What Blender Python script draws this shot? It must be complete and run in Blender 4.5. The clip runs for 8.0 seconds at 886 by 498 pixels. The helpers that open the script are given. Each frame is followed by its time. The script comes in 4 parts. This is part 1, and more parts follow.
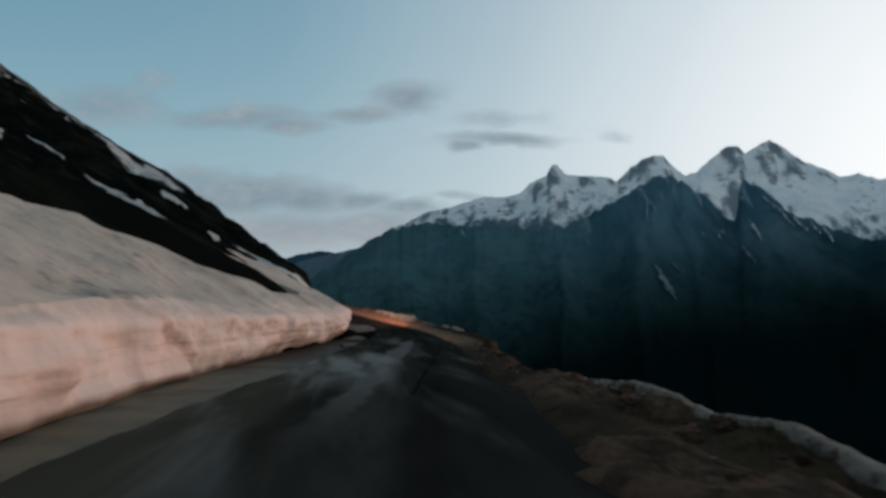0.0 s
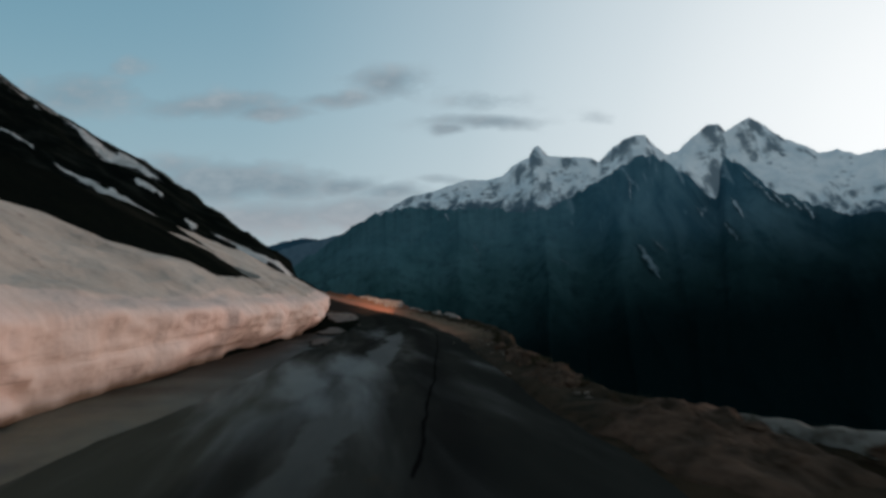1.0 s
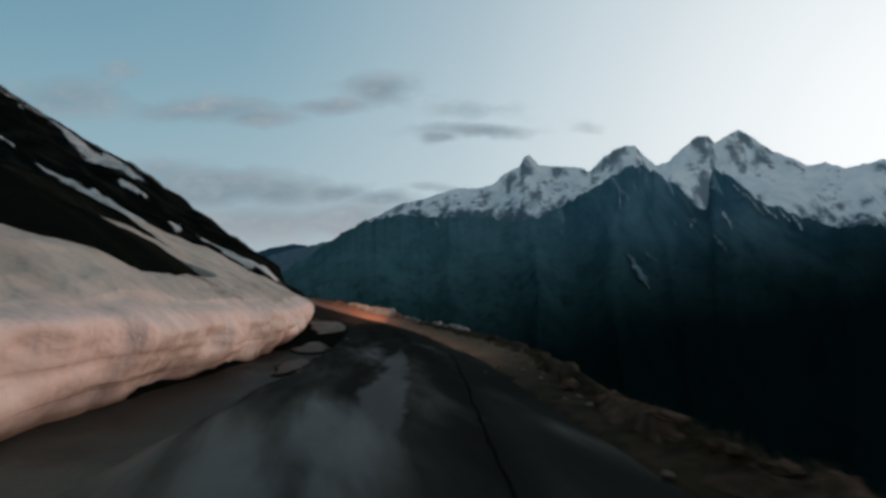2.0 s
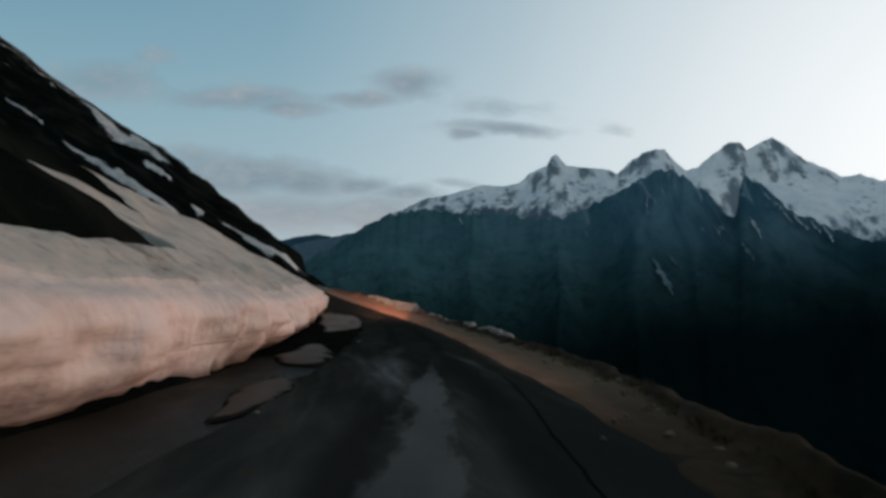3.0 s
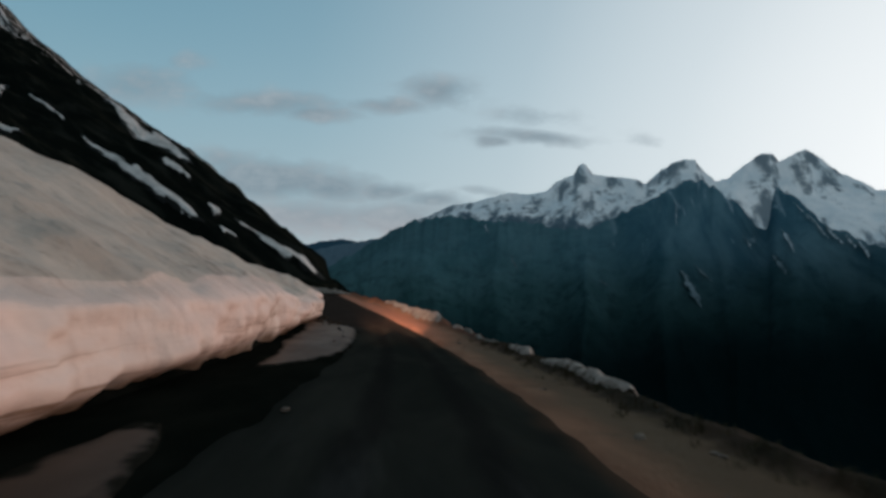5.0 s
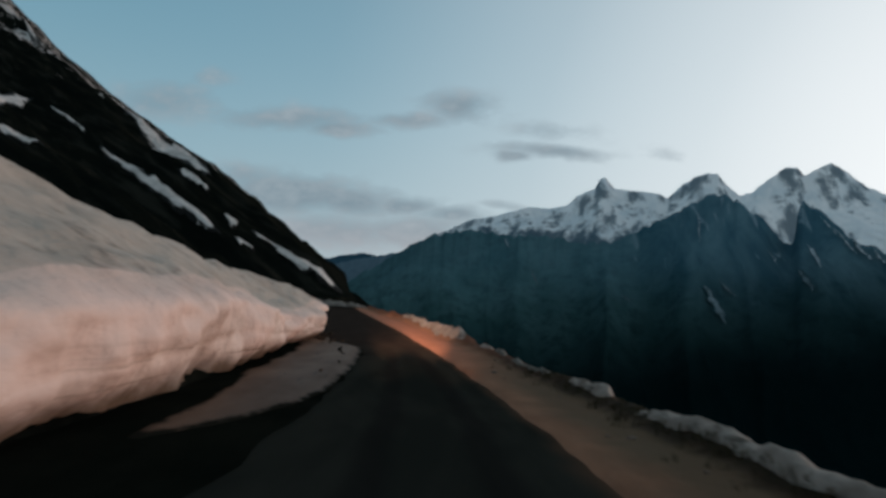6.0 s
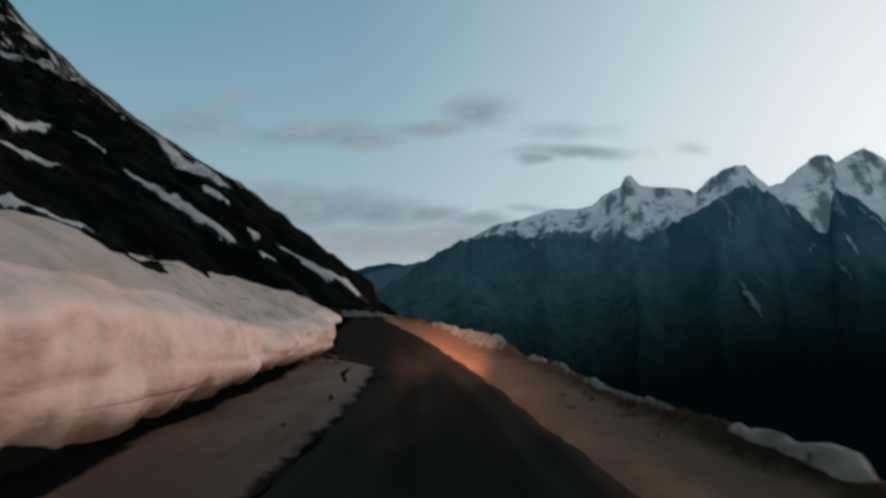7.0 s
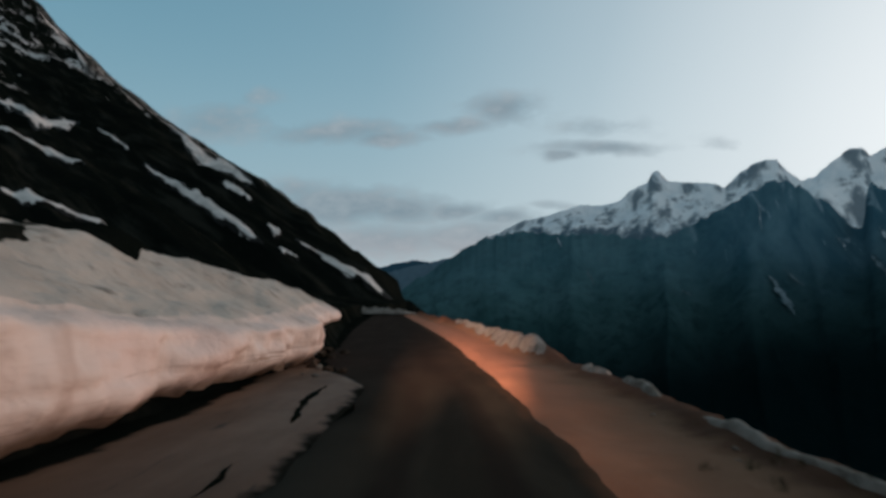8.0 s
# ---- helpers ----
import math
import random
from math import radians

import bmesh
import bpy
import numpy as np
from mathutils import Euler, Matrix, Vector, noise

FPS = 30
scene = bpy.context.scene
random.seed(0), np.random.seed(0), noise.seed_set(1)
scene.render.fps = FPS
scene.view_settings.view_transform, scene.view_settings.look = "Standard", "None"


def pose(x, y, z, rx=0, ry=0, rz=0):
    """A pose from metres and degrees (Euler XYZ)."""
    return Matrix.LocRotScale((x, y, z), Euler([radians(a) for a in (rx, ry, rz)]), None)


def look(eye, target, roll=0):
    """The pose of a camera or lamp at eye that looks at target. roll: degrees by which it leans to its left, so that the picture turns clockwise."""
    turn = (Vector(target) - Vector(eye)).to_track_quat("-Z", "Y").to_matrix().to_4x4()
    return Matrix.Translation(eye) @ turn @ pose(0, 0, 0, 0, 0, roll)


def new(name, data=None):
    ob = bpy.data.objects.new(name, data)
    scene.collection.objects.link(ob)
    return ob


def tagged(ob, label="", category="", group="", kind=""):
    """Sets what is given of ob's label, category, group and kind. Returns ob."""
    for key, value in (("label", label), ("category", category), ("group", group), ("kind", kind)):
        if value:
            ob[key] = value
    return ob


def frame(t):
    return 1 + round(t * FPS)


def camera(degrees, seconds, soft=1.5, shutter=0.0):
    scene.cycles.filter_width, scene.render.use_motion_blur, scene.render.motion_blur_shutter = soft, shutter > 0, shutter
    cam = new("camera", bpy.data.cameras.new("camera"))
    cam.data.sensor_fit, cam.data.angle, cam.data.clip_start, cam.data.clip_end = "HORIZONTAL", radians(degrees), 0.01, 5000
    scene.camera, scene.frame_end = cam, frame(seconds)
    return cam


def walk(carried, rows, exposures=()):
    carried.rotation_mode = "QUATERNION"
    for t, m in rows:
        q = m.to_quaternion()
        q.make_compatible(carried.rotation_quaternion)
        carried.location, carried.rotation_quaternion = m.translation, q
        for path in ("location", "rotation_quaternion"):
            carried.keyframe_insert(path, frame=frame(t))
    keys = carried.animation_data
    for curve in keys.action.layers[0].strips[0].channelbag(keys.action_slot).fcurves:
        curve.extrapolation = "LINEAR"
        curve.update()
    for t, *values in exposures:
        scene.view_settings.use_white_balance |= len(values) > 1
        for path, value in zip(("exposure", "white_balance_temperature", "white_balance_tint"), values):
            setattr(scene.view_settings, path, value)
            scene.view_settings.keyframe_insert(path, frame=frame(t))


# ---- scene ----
# ---- camera and walk ----
cam = camera(66.3, 8.0, soft=3.2, shutter=0.5)
ROWS = [
    (0.0, 0.00, 0.00, 0.00, 5.20, 0.00), (0.5, -0.13, 2.97, -1.23, 3.79, 1.17), (1.0, -0.36, 5.94, -1.22, 3.85, 1.41),
    (1.5, -0.65, 8.91, -2.23, 4.27, 0.99), (2.8, -1.31, 16.69, -0.70, 4.58, -0.87), (3.0, -1.36, 17.87, -0.42, 4.16, -1.84),
    (3.5, -1.42, 20.79, -0.17, 4.12, -2.29), (4.0, -1.44, 23.69, 0.90, 4.15, -3.54), (4.2, -1.46, 24.86, 1.62, 4.63, -3.67),
    (5.3, -1.72, 31.42, 1.70, 4.71, -2.88), (5.5, -1.79, 32.64, 2.52, 4.88, -3.17), (6.0, -2.05, 35.72, 3.23, 5.79, -3.47),
    (6.5, -2.37, 38.84, 4.17, 6.25, -2.69), (7.0, -2.62, 42.03, 5.77, 6.27, -0.94), (7.5, -2.88, 45.24, 6.33, 7.18, -0.98),
    (8.0, -3.18, 48.47, 7.89, 6.01, -0.95)]
EYE = 1.35
walk(cam, [(t, pose(x, y, EYE, 90 + pitch, roll, yaw)) for t, x, y, yaw, pitch, roll in ROWS])

# ---- world: dusk sky, brightest to the right behind the range ----
GLOW_AZ, GLOW_EL = 52.0, 5.0
world = bpy.data.worlds.new("dusk")
scene.world = world
world.use_nodes = True
wt = world.node_tree
wt.nodes.clear()


def wn(kind, **sockets):
    n = wt.nodes.new(kind)
    for k, v in sockets.items():
        n.inputs[int(k[1:])].default_value = v
    return n


def wmath(op, a, b=None, clamp=False):
    n = wt.nodes.new("ShaderNodeMath")
    n.operation, n.use_clamp = op, clamp
    for i, v in enumerate((a, b)):
        if v is None:
            continue
        if isinstance(v, (int, float)):
            n.inputs[i].default_value = v
        else:
            wt.links.new(v, n.inputs[i])
    return n.outputs[0]


def wramp(fac, stops):
    n = wt.nodes.new("ShaderNodeValToRGB")
    el = n.color_ramp.elements
    while len(el) < len(stops):
        el.new(0.5)
    for e, (p, c) in zip(el, stops):
        e.position, e.color = p, (*c, 1)
    n.color_ramp.interpolation = "B_SPLINE"
    wt.links.new(fac, n.inputs[0])
    return n.outputs[0]


def wmix(fac, a, b, mode="MIX"):
    n = wt.nodes.new("ShaderNodeMix")
    n.data_type, n.blend_type = "RGBA", mode
    for i, v in ((0, fac), (6, a), (7, b)):
        if isinstance(v, tuple):
            n.inputs[i].default_value = (*v, 1)
        elif isinstance(v, (int, float)):
            n.inputs[i].default_value = v
        else:
            wt.links.new(v, n.inputs[i])
    return n.outputs[2]


sky = wt.nodes.new("ShaderNodeTexSky")
sky.sky_type, sky.sun_disc = "NISHITA", False
sky.sun_elevation, sky.sun_rotation = radians(GLOW_EL), radians(GLOW_AZ)
sky.altitude, sky.dust_density, sky.ozone_density = 2300, 0.6, 3.0
coord = wt.nodes.new("ShaderNodeTexCoord").outputs["Generated"]
sep = wt.nodes.new("ShaderNodeSeparateXYZ")
wt.links.new(coord, sep.inputs[0])
dx, dy, dz = sep.outputs
elev = wmath("MULTIPLY", wmath("ARCSINE", dz), 2 / math.pi, True)
upper = wramp(elev, [(0.0, (0.40, 0.49, 0.53)), (0.11, (0.31, 0.465, 0.535)), (0.22, (0.172, 0.355, 0.46)), (0.34, (0.108, 0.265, 0.37)), (0.6, (0.19, 0.25, 0.29)), (1.0, (0.20, 0.23, 0.25))])
HALO_AZ, HALO_EL = radians(46), radians(6)
gx, gy, gz = math.sin(HALO_AZ) * math.cos(HALO_EL), math.cos(HALO_AZ) * math.cos(HALO_EL), math.sin(HALO_EL)
dot = wmath("ADD", wmath("ADD", wmath("MULTIPLY", dx, gx), wmath("MULTIPLY", dy, gy)), wmath("MULTIPLY", dz, gz))
glow = wramp(dot, [(0.0, (0, 0, 0)), (0.50, (0.03,) * 3), (0.74, (0.29,) * 3), (0.87, (0.55,) * 3), (0.95, (0.80,) * 3), (1.0, (1.0,) * 3)])
gradient = wmix(glow, upper, (1.10, 1.11, 1.11))
sky_scaled = wmix(1.0, sky.outputs[0], (0.05, 0.05, 0.05), "MULTIPLY")
behind = wmath("MULTIPLY", wmath("SUBTRACT", 0.1, dy), 1.3, True)
gradient = wmix(wmath("MULTIPLY", behind, 0.45), gradient, (0.36, 0.355, 0.355))
base_sky = wmix(0.06, gradient, sky_scaled)
# thin evening clouds low over the valley: centre (x/y, z/y), half sizes, density
CLOUDS = [(-0.309, 0.290, 0.110, 0.016, 0.85), (-0.514, 0.308, 0.075, 0.024, 0.75), (-0.436, 0.346, 0.032, 0.017, 0.5), (-0.232, 0.280, 0.045, 0.011, 0.95), (-0.051, 0.318, 0.046, 0.019, 1.0), (-0.131, 0.296, 0.055, 0.011, 0.85),
          (0.091, 0.255, 0.066, 0.009, 0.95), (0.032, 0.244, 0.019, 0.007, 1.0), (0.090, 0.288, 0.058, 0.014, 0.6), (0.256, 0.260, 0.026, 0.010, 0.4), (-0.302, 0.175, 0.098, 0.026, 1.15), (-0.209, 0.167, 0.072, 0.019, 1.1),
          (-0.116, 0.165, 0.040, 0.012, 1.0), (-0.057, 0.151, 0.050, 0.011, 0.95), (-0.114, 0.120, 0.090, 0.026, 1.0), (-0.223, 0.116, 0.120, 0.028, 0.95), (-0.360, 0.192, 0.070, 0.018, 0.8), (0.026, 0.171, 0.034, 0.007, 0.6)]
fwd = wmath("MAXIMUM", dy, 0.05)
px, pz = wmath("DIVIDE", dx, fwd), wmath("DIVIDE", dz, fwd)
cmb = wt.nodes.new("ShaderNodeCombineXYZ")
wt.links.new(wmath("MULTIPLY", px, 14.0), cmb.inputs[0])
wt.links.new(wmath("MULTIPLY", pz, 27.0), cmb.inputs[1])
cn = wt.nodes.new("ShaderNodeTexNoise")
cn.inputs["Scale"].default_value, cn.inputs["Detail"].default_value, cn.inputs["Roughness"].default_value = 1.0, 6.0, 0.62
wt.links.new(cmb.outputs[0], cn.inputs["Vector"])
warp = wt.nodes.new("ShaderNodeTexNoise")
warp.inputs["Scale"].default_value, warp.inputs["Detail"].default_value = 0.55, 4.0
wt.links.new(cmb.outputs[0], warp.inputs["Vector"])
wsep = wt.nodes.new("ShaderNodeSeparateColor")
wt.links.new(warp.outputs["Color"], wsep.inputs[0])
qx = wmath("ADD", px, wmath("MULTIPLY", wmath("SUBTRACT", wsep.outputs[0], 0.5), 0.09))
qz = wmath("ADD", pz, wmath("MULTIPLY", wmath("SUBTRACT", wsep.outputs[1], 0.5), 0.030))
mask = 0.0
PUFF = 1.2
for cx, cz, ax, az, den in CLOUDS:
    ex = wmath("POWER", wmath("DIVIDE", wmath("SUBTRACT", qx, cx), ax * PUFF), 2.0)
    ez = wmath("POWER", wmath("DIVIDE", wmath("SUBTRACT", qz, cz), az * PUFF), 2.0)
    blob = wmath("MULTIPLY", wmath("EXPONENT", wmath("MULTIPLY", wmath("ADD", ex, ez), -0.8)), den)
    mask = wmath("MAXIMUM", blob, mask)
dens = wmath("MULTIPLY", wmath("SUBTRACT", wmath("ADD", mask, wmath("MULTIPLY", wmath("SUBTRACT", cn.outputs[0], 0.5), 1.5)), 0.14), 1.35, True)
dens = wmath("MULTIPLY", wmath("MULTIPLY", dens, wmath("GREATER_THAN", dy, 0.1)), wmath("MINIMUM", wmath("MULTIPLY", mask, 2.4), 0.86))
shade = wmath("MULTIPLY", wmath("SUBTRACT", cn.outputs[0], 0.25), 2.0, True)
cloud_col = wmix(shade, (0.135, 0.21, 0.265), (0.355, 0.41, 0.45))
cloud_col = wmix(wmath("MULTIPLY", wmath("SUBTRACT", 0.15, pz), 9.0, True), cloud_col, (0.46, 0.425, 0.445))
sky_col = wmix(dens, base_sky, cloud_col)
bg = wt.nodes.new("ShaderNodeBackground")
wt.links.new(sky_col, bg.inputs[0])
bg.inputs[1].default_value = 1.0
wt.links.new(bg.outputs[0], wt.nodes.new("ShaderNodeOutputWorld").inputs[0])

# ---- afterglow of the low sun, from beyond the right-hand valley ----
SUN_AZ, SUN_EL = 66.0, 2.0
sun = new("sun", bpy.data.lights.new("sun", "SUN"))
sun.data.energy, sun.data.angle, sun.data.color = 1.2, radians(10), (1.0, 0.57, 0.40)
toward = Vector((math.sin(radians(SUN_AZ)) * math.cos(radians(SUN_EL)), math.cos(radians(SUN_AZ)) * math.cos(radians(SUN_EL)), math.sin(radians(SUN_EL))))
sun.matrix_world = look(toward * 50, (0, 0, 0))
scene.view_settings.exposure = 0.0

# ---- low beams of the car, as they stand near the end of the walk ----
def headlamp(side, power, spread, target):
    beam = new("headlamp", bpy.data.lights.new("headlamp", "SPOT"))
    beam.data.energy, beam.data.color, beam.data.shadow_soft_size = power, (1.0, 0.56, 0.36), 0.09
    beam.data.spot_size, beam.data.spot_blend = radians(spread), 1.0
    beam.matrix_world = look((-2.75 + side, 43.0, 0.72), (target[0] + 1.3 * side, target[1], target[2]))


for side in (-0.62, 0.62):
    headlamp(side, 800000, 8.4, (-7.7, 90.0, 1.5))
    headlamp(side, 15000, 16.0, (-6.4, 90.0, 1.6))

# ---- materials ----


class Mat:
    """A node material with a few shorthands."""

    def __init__(self, name, rough=0.8, spec=0.3):
        self.m = bpy.data.materials.new(name)
        self.m.use_nodes = True
        self.t = self.m.node_tree
        self.p = self.t.nodes["Principled BSDF"]
        self.p.inputs["Roughness"].default_value = rough
        self.p.inputs["Specular IOR Level"].default_value = spec
        self.geo = self.t.nodes.new("ShaderNodeNewGeometry")
        self.pos = self.geo.outputs["Position"]

    def put(self, v, socket):
        if isinstance(v, tuple):
            socket.default_value = (*v, 1) if len(v) == 3 and socket.type == "RGBA" else v
        elif isinstance(v, (int, float)):
            socket.default_value = v
        else:
            self.t.links.new(v, socket)

    def scaled(self, sx, sy, sz, turn=0.0):
        n = self.t.nodes.new("ShaderNodeMapping")
        n.vector_type = "TEXTURE" if turn else "POINT"
        if turn:
            n.inputs["Rotation"].default_value = (0, 0, radians(turn))
            n.inputs["Scale"].default_value = (1 / sx, 1 / sy, 1 / sz)
        else:
            n.inputs["Scale"].default_value = (sx, sy, sz)
        self.t.links.new(self.pos, n.inputs["Vector"])
        return n.outputs[0]

    def noise(self, scale=1.0, detail=5.0, rough=0.55, vec=None, warp=0.0):
        n = self.t.nodes.new("ShaderNodeTexNoise")
        n.inputs["Scale"].default_value, n.inputs["Detail"].default_value = scale, detail
        n.inputs["Roughness"].default_value, n.inputs["Distortion"].default_value = rough, warp
        self.t.links.new(vec or self.pos, n.inputs["Vector"])
        return n.outputs[0]

    def math(self, op, a, b=0.0, clamp=False):
        n = self.t.nodes.new("ShaderNodeMath")
        n.operation, n.use_clamp = op, clamp
        self.put(a, n.inputs[0])
        self.put(b, n.inputs[1])
        return n.outputs[0]

    def step(self, v, lo, hi):
        n = self.t.nodes.new("ShaderNodeMapRange")
        n.interpolation_type = "SMOOTHSTEP"
        self.put(v, n.inputs["Value"])
        self.put(lo, n.inputs["From Min"])
        self.put(hi, n.inputs["From Max"])
        return n.outputs[0]

    def mix(self, f, a, b):
        n = self.t.nodes.new("ShaderNodeMix")
        n.data_type = "RGBA"
        self.put(f, n.inputs[0])
        self.put(a, n.inputs[6])
        self.put(b, n.inputs[7])
        return n.outputs[2]

    def attr(self, name):
        n = self.t.nodes.new("ShaderNodeAttribute")
        n.attribute_name = name
        return n.outputs["Fac"]

    def xyz(self):
        n = self.t.nodes.new("ShaderNodeSeparateXYZ")
        self.t.links.new(self.pos, n.inputs[0])
        return n.outputs

    def up(self):
        n = self.t.nodes.new("ShaderNodeSeparateXYZ")
        self.t.links.new(self.geo.outputs["Normal"], n.inputs[0])
        return n.outputs[2]

    def bump(self, h, dist, strength=1.0):
        n = self.t.nodes.new("ShaderNodeBump")
        n.inputs["Distance"].default_value, n.inputs["Strength"].default_value = dist, strength
        self.t.links.new(h, n.inputs["Height"])
        self.t.links.new(n.outputs[0], self.p.inputs["Normal"])

    def done(self, color=None, rough=None):
        if color is not None:
            self.put(color, self.p.inputs["Base Color"])
        if rough is not None:
            self.put(rough, self.p.inputs["Roughness"])
        return self.m


def mat_snow():
    m = Mat("old_snow", 0.8, 0.2)
    grime = m.noise(0.45, 8, 0.62)
    layer = m.noise(1.0, 5, 0.55, m.scaled(0.5, 0.35, 3.2), 0.2)
    run = m.noise(1.0, 5, 0.55, m.scaled(1.1, 1.5, 0.22), 0.3)
    face = m.step(m.math("ADD", m.attr("cut"), m.math("MULTIPLY", m.math("SUBTRACT", m.noise(0.7, 5), 0.5), 0.55)), 0.02, 0.85)
    top = m.mix(m.step(grime, 0.35, 0.72), (0.435, 0.398, 0.350), (0.33, 0.297, 0.257))
    top = m.mix(m.step(m.math("ADD", m.math("MULTIPLY", m.noise(1.7, 8, 0.7), 0.6), m.math("MULTIPLY", m.noise(0.22, 4), 0.4)), 0.53, 0.66), top, (0.16, 0.145, 0.125))
    # warm beam light on the cut face is put into its pink, brighter colours
    cut = m.mix(m.math("MULTIPLY", m.step(layer, 0.36, 0.70), 0.6), (0.67, 0.57, 0.52), (0.54, 0.445, 0.40))
    cut = m.mix(m.math("MULTIPLY", m.step(run, 0.50, 0.72), 0.7), cut, (0.47, 0.36, 0.31))
    beam_blush = m.step(m.noise(0.30, 4, 0.5), 0.42, 0.66)
    cut = m.mix(m.math("MULTIPLY", beam_blush, 0.5), cut, (0.75, 0.57, 0.515))
    # thin dirt layers in the lower half
    strata = m.noise(1.0, 6, 0.6, m.scaled(0.25, 0.10, 7.5), 0.15)
    cut = m.mix(m.math("MULTIPLY", m.step(strata, 0.55, 0.64), m.step(m.xyz()[2], 1.0, 0.35)), cut, (0.33, 0.24, 0.19))
    cut = m.mix(m.step(m.math("ADD", m.attr("foot"), m.math("MULTIPLY", m.math("SUBTRACT", m.noise(1.1, 5), 0.5), 0.7)), 0.42, 0.95), cut, (0.17, 0.115, 0.08))
    m.bump(m.math("ADD", m.math("ADD", m.noise(1.6, 6, 0.55), m.math("MULTIPLY", run, 0.8)), m.math("MULTIPLY", m.noise(9, 4, 0.6), 0.15)), 0.15, 0.75)
    return m.done(m.mix(face, top, cut))


def mat_patch_snow():
    m = Mat("remnant_snow", 0.75, 0.25)
    n = m.noise(0.9, 8, 0.65)
    m.bump(m.noise(4.0, 7, 0.6), 0.08, 0.8)
    col = m.mix(m.step(n, 0.38, 0.7), (0.25, 0.225, 0.200), (0.12, 0.102, 0.085))
    dirt = m.step(m.math("ADD", m.math("MULTIPLY", m.noise(0.8, 8, 0.7, m.scaled(1.0, 0.6, 2.0)), 0.6), m.math("MULTIPLY", m.noise(3.5, 6, 0.7), 0.4)), 0.52, 0.60)
    return m.done(m.mix(m.math("MULTIPLY", dirt, 0.85), col, (0.034, 0.029, 0.019)))


def mat_slope_snow():
    m = Mat("slope_snow", 0.8, 0.1)
    n = m.noise(0.12, 7, 0.65)
    rag = m.noise(1.0, 6, 0.65, m.scaled(0.42, 0.05, 0.04, 53))
    rim = m.step(m.math("ADD", m.attr("core"), m.math("MULTIPLY", m.math("SUBTRACT", rag, 0.5), 2.1)), 0.44, 0.28)
    col = m.mix(m.step(n, 0.38, 0.7), (0.60, 0.575, 0.55), (0.40, 0.385, 0.365))
    return m.done(m.mix(rim, col, (0.008, 0.008, 0.007)))


def mat_grimy():
    m = Mat("grimy_snow", 0.8, 0.2)
    n = m.noise(2.2, 8, 0.65)
    m.bump(m.noise(6.0, 7, 0.6), 0.06, 0.9)
    return m.done(m.mix(m.step(n, 0.36, 0.66), (0.17, 0.162, 0.145), (0.075, 0.068, 0.056)))


def mat_hill():
    m = Mat("alpine_turf", 1.0, 0.0)
    # old snow lies in chutes that run down the fall line
    chute = m.scaled(0.030, 0.0050, 0.004, 53)
    fine = m.scaled(0.16, 0.022, 0.015, 53)
    a, b = m.noise(1.0, 6, 0.55, chute, 0.5), m.noise(1.0, 6, 0.65, fine, 0.3)
    soil = m.mix(m.noise(0.05, 7, 0.6), (0.0025, 0.0036, 0.0032), (0.006, 0.0085, 0.007))
    soil = m.mix(m.step(m.noise(0.5, 6, 0.7), 0.58, 0.78), soil, (0.013, 0.015, 0.013))
    soil = m.mix(m.math("MULTIPLY", m.step(b, 0.48, 0.66), 0.8), soil, (0.020, 0.021, 0.017))
    x, y, z = m.xyz()
    high = m.math("MULTIPLY", m.step(z, 60, 230), 0.075)
    cover = m.math("ADD", m.math("ADD", m.math("MULTIPLY", a, 0.5), m.math("MULTIPLY", b, 0.5)), high)
    snow = m.math("MULTIPLY", m.step(cover, 0.612, 0.640), m.step(z, 12, 30))
    col = m.mix(snow, soil, m.mix(m.noise(0.3, 5), (0.56, 0.55, 0.54), (0.30, 0.30, 0.29)))
    m.bump(m.noise(0.35, 8, 0.65), 0.7, 0.9)
    return m.done(col)


